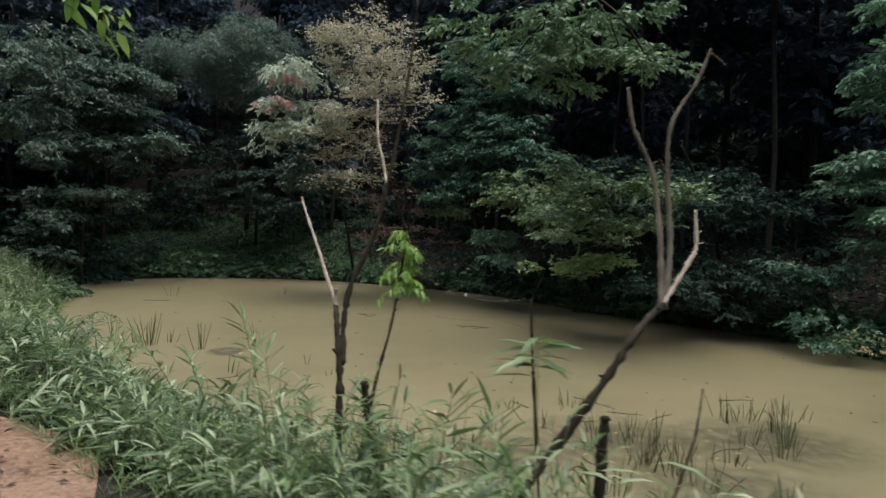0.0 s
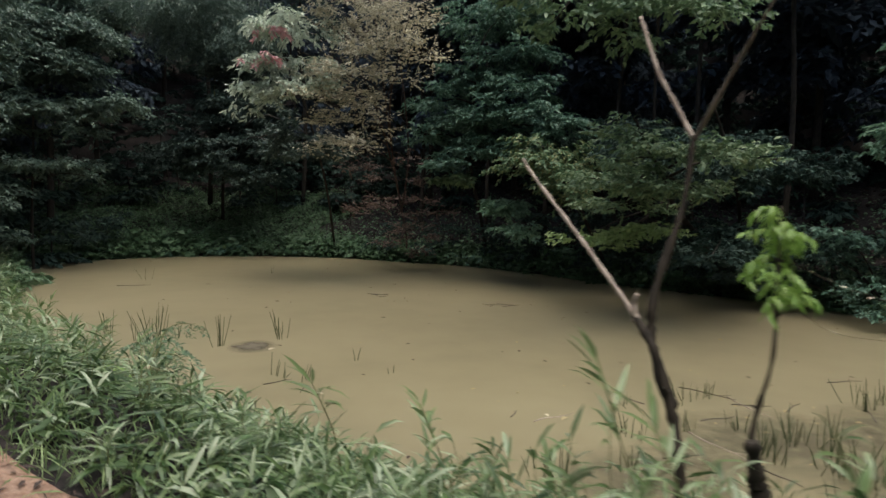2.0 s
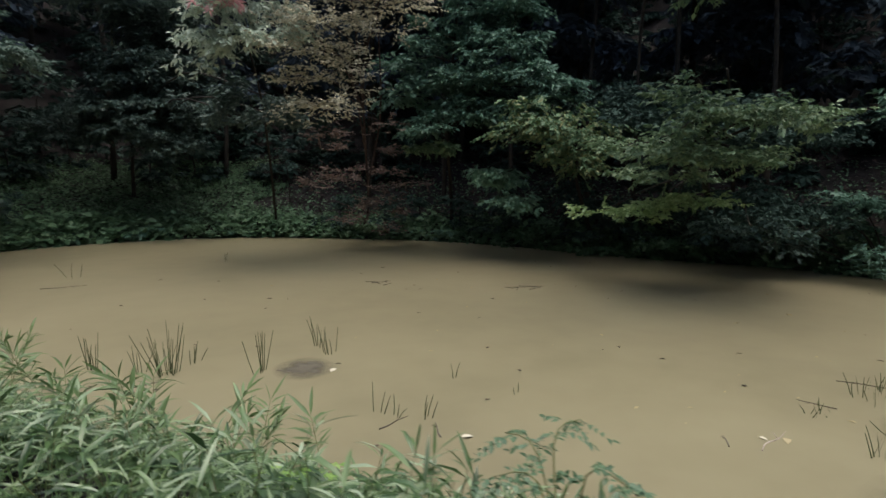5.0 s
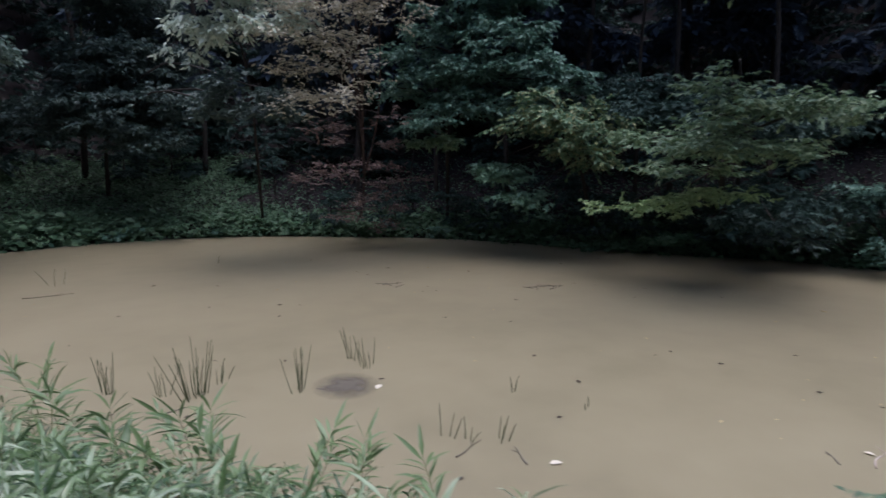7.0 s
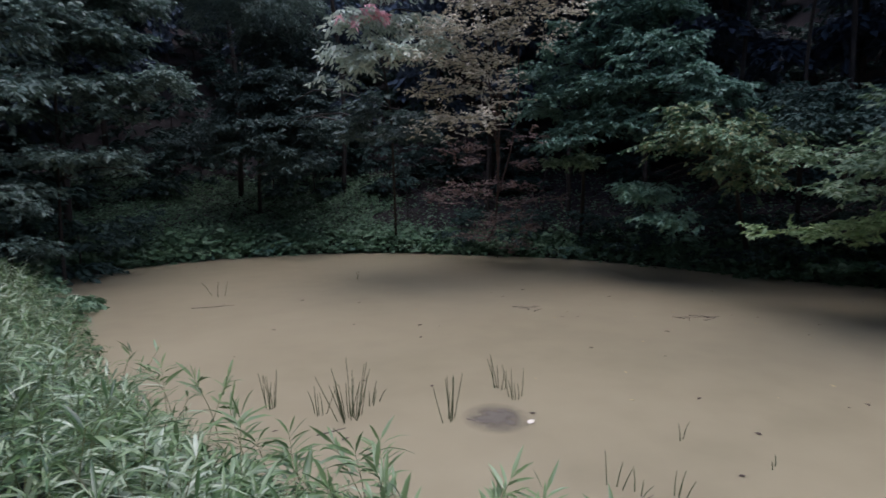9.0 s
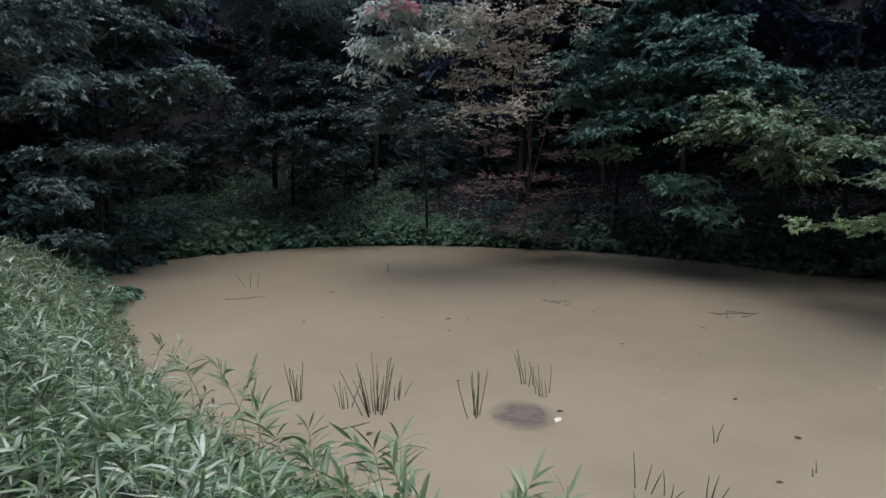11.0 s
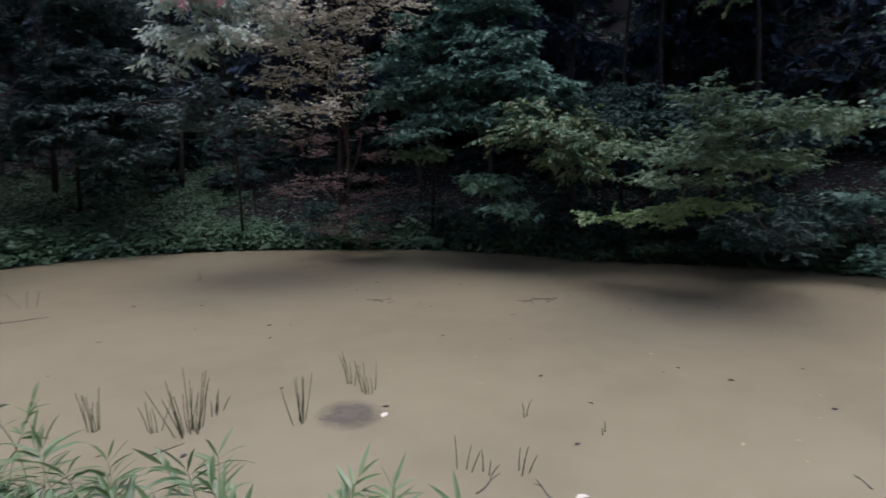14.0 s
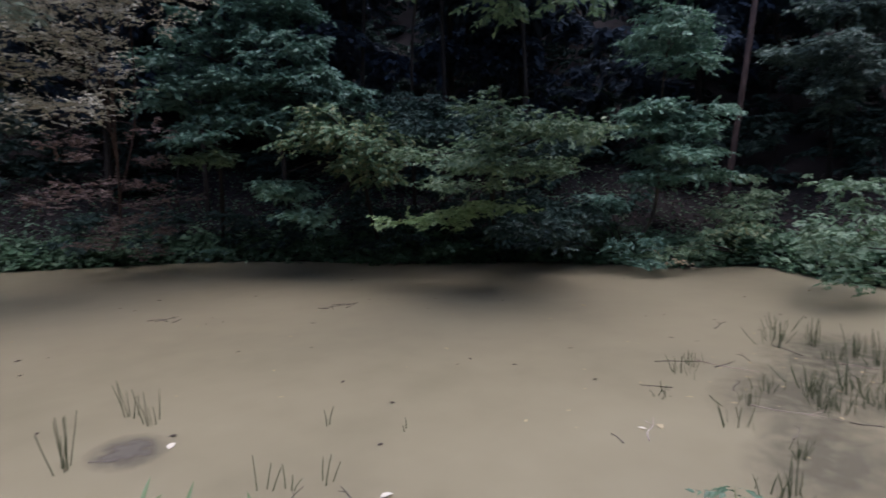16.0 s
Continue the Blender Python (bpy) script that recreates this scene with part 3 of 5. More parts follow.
tree("bankside_tree", "pale green tree at the pond's far corner", (-14.2, 18.4), [(-14.0, 18.3, 2.6), (-13.5, 18.1, 4.8), (-13.0, 18.0, 6.6)],
     [(-12.37, 18.37, 6.17, 0.78, 0.3), (-12.54, 18.27, 5.02, 0.74, 0.35), (-12.23, 17.87, 3.92, 0.64, 0.25), (-12.25, 18.45, 7.16, 0.95, 0.4), (-13.2, 17.81, 6.28, 1.24, 0.6), (-13.02, 17.94, 4.61, 1.03, 0.5)], LEAF_GREY, BARK_GREY, 0.09, 20, 0.14, 30, 0.4, 0.5)
BAMBOO = [(-9.6, 29.0, 10.5, 1.93, 1.51), (-10.4, 29.0, 8.9, 1.51, 1.10), (-8.5, 28.9, 8.6, 1.65, 1.24), (-11.5, 27.0, 9.6, 1.53, 0.77), (-15.4, 28.1, 9.3, 2.65, 1.19), (-17.7, 27.2, 9.7, 1.79, 1.15)]
tree("bamboo_clump", "feathery clump of tall bamboo on the slope", (-10.6, 33.0), [(-10.3, 32.4, 6.0), (-9.6, 30.5, 10.0), (-9.2, 28.9, 10.8)], BAMBOO[:4], LEAF_GREY, CULM, 0.06, 21, 0.16, 40, 0.18, 0.8, 0.7, "bamboo")
tree("hillside_tree", "shaded tree high on the slope", (-16.6, 29.5), [(-16.4, 29.2, 6.0), (-16.2, 28.4, 9.6)], BAMBOO[4:], LEAF_GREY, BARK, 0.14, 22, 0.16, 26)
tree("slope_tree", "shaded grey-green tree above the shore shrubs", (17.6, 10.6), [(17.4, 10.6, 3.0), (16.8, 10.5, 5.6), (16.6, 10.4, 7.4)],
     [(16.47, 10.4, 6.73, 1.2, 0.4), (15.6, 10.99, 5.48, 1.0, 0.4), (16.02, 9.89, 5.41, 1.1, 0.4), (17.79, 9.82, 6.53, 1.2, 0.4), (15.55, 10.11, 4.2, 0.8, 0.25), (16.35, 9.46, 4.73, 1.0, 0.3), (15.3, 10.11, 3.7, 0.5, 0.12), (17.2, 10.2, 7.9, 1.5, 0.5)], LEAF_GREY, BARK, 0.12, 24, 0.13, 36)
SHRUB = [(9.0, 14.3, 0.6, 1.05, 0.57), (9.0, 12.9, -0.4, 0.77, 0.46), (9.4, 12.2, -0.3, 0.53, 0.41), (11.5, 11.7, -0.0, 1.05, 0.64), (13.3, 11.8, 0.8, 0.86, 0.60), (8.2, 8.1, 0.5, 0.96, 0.51), (9.4, 8.5, 1.3, 0.86, 0.31), (9.4, 9.0, 0.1, 0.57, 0.38), (8.0, 7.7, -0.3, 0.50, 0.28), (20.2, 11.0, 5.3, 1.75, 1.34), (19.9, 10.9, 3.6, 1.13, 0.52)]


def shrub(label, pads, leaf, seed, size=0.11, per_area=50, slim=0.5):
    x, y = pads[0][0], pads[0][1]
    for k in range(40):                      # root it on the nearest firm bank
        if shore_distance(np.array([x]), np.array([y]))[0] > 0.3:
            break
        r = math.hypot(x - centre[0], y - centre[1])
        x, y = x + 0.12 * (x - centre[0]) / r, y + 0.12 * (y - centre[1]) / r
    rng = np.random.default_rng(seed)
    z = ground_z(x, y)
    ob = thing("shrub", label, "shrub", at=(x, y, z))
    for k, pad in enumerate(pads):
        px, py, pz = pad[:3]
        stem = part("stem", tube("stem", [(x, y, z - 0.1), ((x + px) / 2, (y + py) / 2, max(z, (z + pz) / 2) + 0.15), (px, py, pz)], 0.03, 0.008, 5, seed=seed + k), BARK, ob)
        P, O, U, S, W = sprays([pad], rng, per_area, size, slim, 0.35)
        part("foliage", leaf_mesh("foliage", P, O, U, S, W), leaf, stem)
    return ob


shrub("dark green shrub at the water's edge", SHRUB[0:1], LEAF_SHADE, 31)
shrub("rounded green shrub touching the water", SHRUB[1:2], LEAF_GREEN, 32, 0.09, 90)
shrub("small yellow-green shrub on the shore", SHRUB[2:3], LEAF_LIME, 33, 0.09, 90)
shrub("green bank shrub below a leaning trunk", SHRUB[3:4], LEAF_GREEN2, 34)
shrub("yellow-green shrub at the foot of a leaning trunk", [(13.21, 11.8, 1.2, 0.8, 0.5), (12.5, 11.2, 0.45, 0.8, 0.4)], LEAF_LIME, 40, 0.11, 60)
shrub("pale green shrub on the slope", SHRUB[4:5], LEAF_LIME, 35)
shrub("bright green shrub arching over the pond", SHRUB[5:9], LEAF_PALE2, 36, 0.13, 46)
shrub("shaded grey-green thicket far up the slope", SHRUB[9:11], LEAF_GREY, 37, 0.16, 30)
LOW = [(-14.6, 21.8, 1.8, 0.66, 0.37), (-14.0, 21.1, 1.1, 0.85, 0.43), (-14.0, 20.5, 0.4, 0.76, 0.34), (-13.8, 21.5, 0.1, 0.74, 0.37)]
shrub("grey-green shrub on the shaded shore", LOW, LEAF_GREY, 38, 0.12, 46)

shrub("round dark green shrub below the tiered young tree", [(9.29, 14.17, 0.93, 0.88, 0.4), (9.08, 14.32, 0.38, 0.81, 0.3)], LEAF_GREEN, 43, 0.13, 60)
shrub("dark leafy shrub under the spreading boughs", [(7.65, 14.67, 0.38, 0.8, 0.25), (7.1, 14.73, -0.12, 0.7, 0.25)], LEAF_GREY_SHADED, 44, 0.13, 60)
shrub("small shrub with orange-brown dying leaves at the water", [(9.51, 12.28, -0.57, 0.26, 0.1)], LEAF_FALLEN, 45, 0.1, 60)

srng2 = random.Random(61)
# Dark-leaved shrubs fill this shore; its shade is put into their colour.
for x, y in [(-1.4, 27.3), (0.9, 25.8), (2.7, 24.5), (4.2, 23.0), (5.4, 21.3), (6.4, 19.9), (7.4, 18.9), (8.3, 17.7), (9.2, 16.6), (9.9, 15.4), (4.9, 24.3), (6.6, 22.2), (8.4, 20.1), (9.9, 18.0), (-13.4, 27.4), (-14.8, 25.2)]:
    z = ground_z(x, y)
    shrub("leafy shrub, darkened in colour for the shade, crowding the shore", [(x + srng2.uniform(-0.4, 0.2), y + srng2.uniform(-0.5, 0.1), z + 0.35, 1.0, 0.35), (x, y, z + 1.0, 0.9, 0.35)], LEAF_SHADE, srng2.randrange(1000, 9999), 0.13, 46)

shrub("small pale green broad-leaved shrub on the shore", [(-0.1, 25.7, -0.35, 0.4, 0.2)], LEAF_PALE2, 39, 0.2, 40, 0.7)


# leafy plants that overhang the far water's edge
for k in range(len(SHORE)):
    (ax, ay), (bx, by) = SHORE[k], SHORE[(k + 1) % len(SHORE)]
    if not (-13.5 < ax < 7.5 and ay > 17):
        continue
    for f in np.arange(0.2, 1.0, 0.75 / max(math.hypot(bx - ax, by - ay), 0.76)):
        x, y = ax + (bx - ax) * f, ay + (by - ay) * f
        w = srng2.uniform(0.4, 0.75)
        inland = Vector((x - centre[0], y - centre[1])).normalized() * srng2.uniform(0.15, 0.55)
        shrub("leafy green plant overhanging the far water's edge", [(x + inland[0], y + inland[1], WATER_Z + srng2.uniform(0.2, 0.62), w, srng2.uniform(0.14, 0.34))],
              LEAF_COVER if srng2.random() < 0.65 else LEAF_PALE2 if srng2.random() < 0.3 else LEAF_GREEN, srng2.randrange(1000, 9999), srng2.choice((0.13, 0.17, 0.21)), 34, 0.6)


def fern(x, y, seed):
    """A clump of arching fern fronds; each frond is a part."""
    rng = np.random.default_rng(seed)
    z = ground_z(x, y)
    ob = thing("fern", "arching green fern on the shaded bank", "fern", "ferns on the far bank", at=(x, y, z))
    for k in range(8):
        a = k * 0.785 + rng.uniform(-0.3, 0.3)
        L = rng.uniform(0.55, 0.85)
        o = np.array([[math.cos(a), math.sin(a), rng.uniform(0.6, 1.2)]])
        part("frond", blade_mesh("frond", np.array([[x, y, z]]), o, np.array([[0, 0, 1.0]]), np.array([L]), np.array([L * 0.24]), rng.uniform(0.5, 0.9)), LEAF_COVER, ob)


for k, (x, y) in enumerate([(0.2, 26.3), (0.9, 26.1), (1.5, 25.4), (2.3, 25.0), (2.9, 24.3), (3.5, 23.7), (1.2, 26.8), (2.0, 26.0), (-1.9, 27.6), (-3.2, 28.4)]):
    fern(x, y, 140 + k)

# saplings and trunks among the trees
ob = thing("cedar_trunk", "tall leaning red-brown cedar trunk without low branches", "tree", at=(15.55, 13.2, ground_z(15.55, 13.2)))
part("trunk", tube("trunk", [(15.55, 13.2, ground_z(15.55, 13.2) - 0.2), (15.61, 13.13, 1.43), (16.3, 13.07, 4.5), (17.3, 13.0, 9.2), (18.2, 13.0, 13.5)], 0.12, 0.085, 10, 0.05, seed=41), BARK_RED, ob)
P, O, U, S, W = sprays([(18.2, 13, 13.2, 2.2, 1.2), (18, 13, 11, 1.8, 0.8)], np.random.default_rng(41), 22, 0.22, 0.3)
part("crown", leaf_mesh("crown", P, O, U, S, W), LEAF_HAZED, ob)
for k, (x, y, h, lean) in enumerate([(-3.3, 29.9, 1.9, 0.1), (-10.6, 32.6, 9.5, 0.3), (1.7, 26.6, 3.4, -0.2), (-6.0, 33.5, 10.0, 0.4), (-15.5, 27.2, 7.0, 0.2)]):
    z = ground_z(x, y)
    ob = thing("young_tree", "thin bare-stemmed young tree on the far bank" if h < 5 else "dark straight trunk at the edge of the forest", "tree", at=(x, y, z))
    part("trunk", tube("trunk", [(x, y, z - 0.1), (x + lean * 0.3, y, z + h * 0.5), (x - lean, y - 0.3, z + h)], 0.03 if h < 5 else 0.13, 0.015 if h < 5 else 0.08, 8, seed=50 + k), BARK, ob)
    P, O, U, S, W = sprays([(x - lean, y - 0.3, z + h, 0.7 if h < 5 else 2.2, 0.3 if h < 5 else 1.2)], np.random.default_rng(50 + k), 24, 0.12, 0.5)
    part("crown", leaf_mesh("crown", P, O, U, S, W), LEAF_SHADE, ob)

# ---- deep forest round the clearing ----
def forest_tree(seed, tall, spread_r):
    rng = np.random.default_rng(seed)
    ob = thing("forest_tree", "tall dark forest tree with a dense shaded crown", "tree", "forest round the pond")
    part("trunk", tube("trunk", [(0, 0, -0.5), (0.1, 0, tall * 0.4), (-0.1, 0.1, tall * 0.75), (0, 0, tall)], 0.15, 0.05, 8, 0.06, seed=seed), BARK_WET, ob)
    pads = []
    for k in range(16):
        f = k / 15
        r = spread_r * (1 - 0.45 * f)
        a = rng.uniform(0, 6.28)
        pads.append((math.cos(a) * r * 0.55, math.sin(a) * r * 0.55, tall * (0.3 + 0.72 * f), r * 0.7, 0.7))
    P, O, U, S, W = sprays(pads, rng, 4.6, 0.4, 0.5, 0.9, 11, 0.4)
    part("crown", leaf_mesh("crown", P, O, U, S, W), LEAF_HAZED, ob)
    return ob


frng = random.Random(7)
kinds = [forest_tree(70, 13.0, 3.2), forest_tree(71, 15.0, 3.0), forest_tree(72, 11.0, 3.4)]
taken = []
first = list(kinds)
tries = 0
while len(taken) < 230 and tries < 20000:
    tries += 1
    x, y = frng.uniform(-56, 54), frng.uniform(-28, 74)
    ds = float(shore_distance(np.array([x]), np.array([y]))[0])
    d, s = x * RIGHT[0] + y * RIGHT[1], x * ALONG[0] + y * ALONG[1]
    if ds < (7.0 if x < -3 else 3.2) or ds > 42 or (d < 8 and -14 < s < 34 and d > -5.5) or (x - 16.5) ** 2 + (y - 10.5) ** 2 < 20 or any((x - a) ** 2 + (y - b) ** 2 < 2.6 ** 2 for a, b in taken):
        continue
    taken.append((x, y))
    m = pose(x, y, ground_z(x, y), 0, 0, frng.uniform(0, 360))
    if first:
        first.pop(0).matrix_basis = m
    else:
        copy_thing(frng.choice(kinds), m)


# Trees added to shade the far shore; their high crowns stay out of view.
def shading_canopy_tree(seed):
    rng = np.random.default_rng(seed)
    ob = thing("shading_canopy_tree", "added tall tree whose high unseen canopy shades the far shore", "tree", "tall trees over the far shore")
    part("trunk", tube("trunk", [(0, 0, -0.5), (0.1, 0, 4), (-0.1, 0.1, 8.5), (0, 0, 12)], 0.1, 0.05, 8, 0.06, seed=seed), BARK_WET, ob)
    pads = [(rng.uniform(-2.6, 2.6), rng.uniform(-2.6, 2.6), rng.uniform(9.6, 13), 2.2, 0.6) for k in range(12)]
    P, O, U, S, W = sprays(pads, rng, 5.5, 0.34, 0.5, 0.8, 11, 0.4)
    part("crown", leaf_mesh("crown", P, O, U, S, W), LEAF_HAZED, ob)
    return ob


high = shading_canopy_tree(75)
for k, (x, y) in enumerate([(0.1, 29.4), (2.9, 27.2), (5.0, 24.9), (7.0, 22.6), (8.8, 20.4), (10.6, 18.2)]):
    m = pose(x, y, ground_z(x, y), 0, 0, 67 * k)
    if k:
        copy_thing(high, m)
    else:
        high.matrix_basis = m


def undergrowth(seed):
    rng = np.random.default_rng(seed)
    ob = thing("undergrowth_bush", "dark shaded undergrowth bush on the forest floor", "bush", "forest undergrowth")
    part("stem", tube("stem", [(0, 0, -0.2), (0.1, 0, 0.6), (0, 0.1, 1.4)], 0.05, 0.02, 6, seed=seed), BARK, ob)
    pads = [(rng.normal(0, 0.7), rng.normal(0, 0.7), 0.3 + 0.35 * k, 1.3 - 0.12 * k, 0.3) for k in range(7)]
    P, O, U, S, W = sprays(pads, rng, 8, 0.27, 0.5, 0.5)
    part("foliage", leaf_mesh("foliage", P, O, U, S, W), LEAF_SHADE, ob)
    return ob


woods = kinds
kinds = [undergrowth(80), undergrowth(81)]
first = list(kinds)
put, tries = [], 0
while len(put) < 150 and tries < 6000:
    tries += 1
    x, y = frng.uniform(-34, 36), frng.uniform(4, 50)
    ds = float(shore_distance(np.array([x]), np.array([y]))[0])
    d = x * RIGHT[0] + y * RIGHT[1]
    if ds < 5.0 or ds > 20 or d < 9 or any((x - a) ** 2 + (y - b) ** 2 < 1.8 ** 2 for a, b in put):
        continue
    put.append((x, y))
    m = pose(x, y, ground_z(x, y), 0, 0, frng.uniform(0, 360))
    if first:
        first.pop(0).matrix_basis = m
    else:
        copy_thing(frng.choice(kinds), m)

# bushes on the hillside along the path beyond the pond's corner
for k, (s, d) in enumerate([(12, -2.2), (14, -2.0), (16, -2.3), (18, -2.0), (20, -2.4), (22, -1.8), (24, -2.2), (13, -3.8), (15.5, -4.0), (18, -3.9), (21, -4.0), (24, -4.2), (26, -1.5), (27, 0.5), (28, -3), (30, -1), (29.5, 1.5),
                            (27, 2.2), (27, 4.2), (27.5, 6.2), (27, 8), (29, 3.2), (29, 5.2), (29, 7.2), (31, 0.8), (31, 2.6), (31, 4.4), (31, 6.2), (31, 8.2), (33, 1.8), (33, 3.8), (33, 5.8), (33, 7.6)]):
    x, y = spot(s, d)
    copy_thing(kinds[k % 2], pose(float(x), float(y), ground_z(float(x), float(y)), 0, 0, 71 * k))

for k, (s, d) in enumerate([(30, -2), (30.5, 2), (30, 5.5), (32, 7.8), (33, 0), (33.5, 4), (36, 2), (36, 6)]):
    x, y = spot(s, d)
    copy_thing(woods[k % 3], pose(float(x), float(y), ground_z(float(x), float(y)), 0, 0, 83 * k))

# ---- ground cover of the far bank ----
crng = np.random.default_rng(90)
n = 420000
cx, cy = crng.uniform(-19, 16, n), crng.uniform(6, 36, n)
ds = shore_distance(cx, cy)
dd = cx * RIGHT[0] + cy * RIGHT[1]
keep = (ds > -0.25) & (ds < 7) & (dd > 6.2) & (crng.uniform(0, 1, n) < np.where(ds < 1.2, 1.0, np.where(cx > -4 + 0.8 * np.sin(cy * 2), 0.12 - 0.01 * ds, 1.0 - 0.04 * ds)))
cx, cy, ds = cx[keep], cy[keep], ds[keep]
lift = np.abs(crng.normal(0, 1, len(cx))) * np.where(ds < 1, 0.22, 0.16) * (0.6 + 0.7 * np.sin(cx * 2.1 + 3 * np.sin(cy * 0.9)) ** 2)
cz = np.maximum(height(cx, cy), WATER_Z + 0.02) + 0.03 + lift
pos = np.stack([cx, cy, cz], axis=1)
out = crng.normal(0, 1, (len(cx), 3)) * [1, 1, 0.35] + [-0.3, -0.45, -0.15]
up = crng.normal(0, 0.4, (len(cx), 3)) + [-0.25, -0.35, 1]
S = crng.uniform(0.08, 0.17, len(cx)) * np.where((ds < 1.1) & (crng.uniform(0, 1, len(cx)) < 0.4), 1.9, 1.0)
S = S * np.where((cx < -8) & (ds < 1.6), 1.35, 1.0)
tagged(part("ground_cover", leaf_mesh("ground_cover", pos, out, up, S, S * 0.6), LEAF_COVER), "low leafy ground cover carpeting the far bank", "ground cover", kind="stuff")
n = 26000
lx, ly = crng.uniform(-19, 18, n), crng.uniform(6, 38, n)
ds = shore_distance(lx, ly)
keep = (ds > 1.0) & (ds < 10) & (crng.uniform(0, 1, n) < np.where(lx > -4, 0.8, 0.12)) & (lx * RIGHT[0] + ly * RIGHT[1] > 7)
lx, ly = lx[keep], ly[keep]
pos = np.stack([lx, ly, height(lx, ly) + 0.06 + crng.uniform(0, 0.1, len(lx))], axis=1)
S = crng.uniform(0.1, 0.24, len(lx))
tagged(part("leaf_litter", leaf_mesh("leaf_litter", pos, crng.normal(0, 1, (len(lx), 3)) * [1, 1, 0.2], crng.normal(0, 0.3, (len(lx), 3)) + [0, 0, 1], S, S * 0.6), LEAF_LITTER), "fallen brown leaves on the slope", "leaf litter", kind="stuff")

# ---- near bank: dwarf bamboo thicket ----
def shore_d(s):
    return np.interp(s, [a for a, b in NEAR_SHORE], [b for a, b in NEAR_SHORE])


def bamboo_height(s, d):
    tall = np.interp(s, [-6, 0, 3.0, 4.5, 8.3, 9.6, 12, 16, 24], [0.95, 0.95, 0.85, 0.36, 0.34, 0.6, 0.72, 0.7, 0.7])
    rim = np.interp(d - path_edge(s), [0.0, 0.2, 0.8], [0.3, 0.5, 1.0])
    return tall * rim


def bamboo_plants(s, d, tall, rng, leaves=14, long=0.215):
    """Stems and leaves of upright dwarf bamboo at the given places."""
    n = len(s)
    x, y = spot(s, d)
    z = np.maximum(height(x, y), WATER_Z - 0.1)
    foot = np.stack([x, y, z], axis=1)
    lean = rng.normal(0, 0.2, (n, 3)) * [1, 1, 0] + [0.12 * RIGHT[0], 0.12 * RIGHT[1], 1]
    k = np.sort(rng.uniform(0.25, 1.0, (n, leaves)), axis=1)
    k[:, -3:] = rng.uniform(0.9, 1.0, (n, 3))
    base = foot[:, None, :] + lean[:, None, :] * (k * tall[:, None])[:, :, None]
    a = rng.uniform(0, 2 * math.pi, (n, leaves))
    rise = np.where(k > 0.88, rng.uniform(0.3, 1.8, (n, leaves)), rng.uniform(0.0, 0.6, (n, leaves)))
    out = np.stack([np.cos(a), np.sin(a), rise], axis=2)
    L = long * rng.uniform(0.6, 1.25, (n, leaves))
    up = rng.normal(0, 0.3, (n * leaves, 3)) + [0, 0, 1]
    return foot, lean, base.reshape(-1, 3), out.reshape(-1, 3), up, L.ravel()


def stalks(name, foot, lean, tall, r=0.004):
    n = len(foot)
    a = np.array([0, 2.1, 4.2])
    ring = np.stack([np.cos(a) * r, np.sin(a) * r, np.zeros(3)], axis=1)
    low = foot[:, None, :] + ring[None]
    top = foot[:, None, :] + (lean * tall[:, None])[:, None, :] + ring[None] * 0.5
    v = np.concatenate([low, top], axis=1).reshape(-1, 3)
    i = np.arange(n)[:, None] * 6
    return fast_mesh(name, v, np.concatenate([i + [0, 1, 4, 3], i + [1, 2, 5, 4], i + [2, 0, 3, 5]]))


brng = np.random.default_rng(101)
n = 4300
s = brng.uniform(-7, 25, n)
d = path_edge(s) + 0.1 + brng.uniform(0, 1, n) * (shore_d(s) - path_edge(s))
thin = np.where((s > 4.2) & (s < 8.6), 0.75, 1.0) * np.where(d > shore_d(s) - 0.35, 0.45, 1.0)
keep = brng.uniform(0, 1, n) < thin
s, d = s[keep], d[keep]
tall = bamboo_height(s, d) * brng.uniform(0.6, 1.2, len(s))
# the thicket dips to a low fringe where the bank is trodden and steep
bx, by = spot(s, d)
reach = (s - 7.7) / (d + 0.14)
rim = np.interp(reach, [-1.0, -0.4, 0.0, 0.5, 1.1, 1.65, 1.94, 2.05, 2.5, 3.0], [7.5, 4.9, 4.6, 4.3, 3.9, 3.75, 4.0, 4.7, 7.0, 11.0])
room = 1.8 - 2.8 * (d + 0.14) / (rim + 0.14) - height(bx, by) - 0.2
tall = np.minimum(tall, np.where(reach < -1.0, 9.0, (room - np.where((reach > 0.2) & (reach < 2.0), 0.1, 0.0)) * brng.uniform(0.45, 1.0, len(s))))
keep = (tall > 0.1) & (brng.uniform(0, 1, len(s)) < np.where((reach > 0.2) & (reach < 2.0) & (d > 1.6), 0.55, 1.0))
s, d, tall = s[keep], d[keep], tall[keep]
foot, lean, base, out, up, L = bamboo_plants(s, d, tall, brng)
ob = tagged(part("dwarf_bamboo_thicket", blade_mesh("dwarf_bamboo_thicket", base, out, up, L, L * brng.uniform(0.07, 0.125, len(L)), brng.uniform(0.15, 0.6, len(L))), LEAF_SASA), "dense green dwarf bamboo thicket along the near bank", "dwarf bamboo", kind="stuff")
tagged(part("bamboo_stalks", stalks("bamboo_stalks", foot, lean, tall), CULM), "thin stalks of the dwarf bamboo thicket", "dwarf bamboo", kind="stuff")

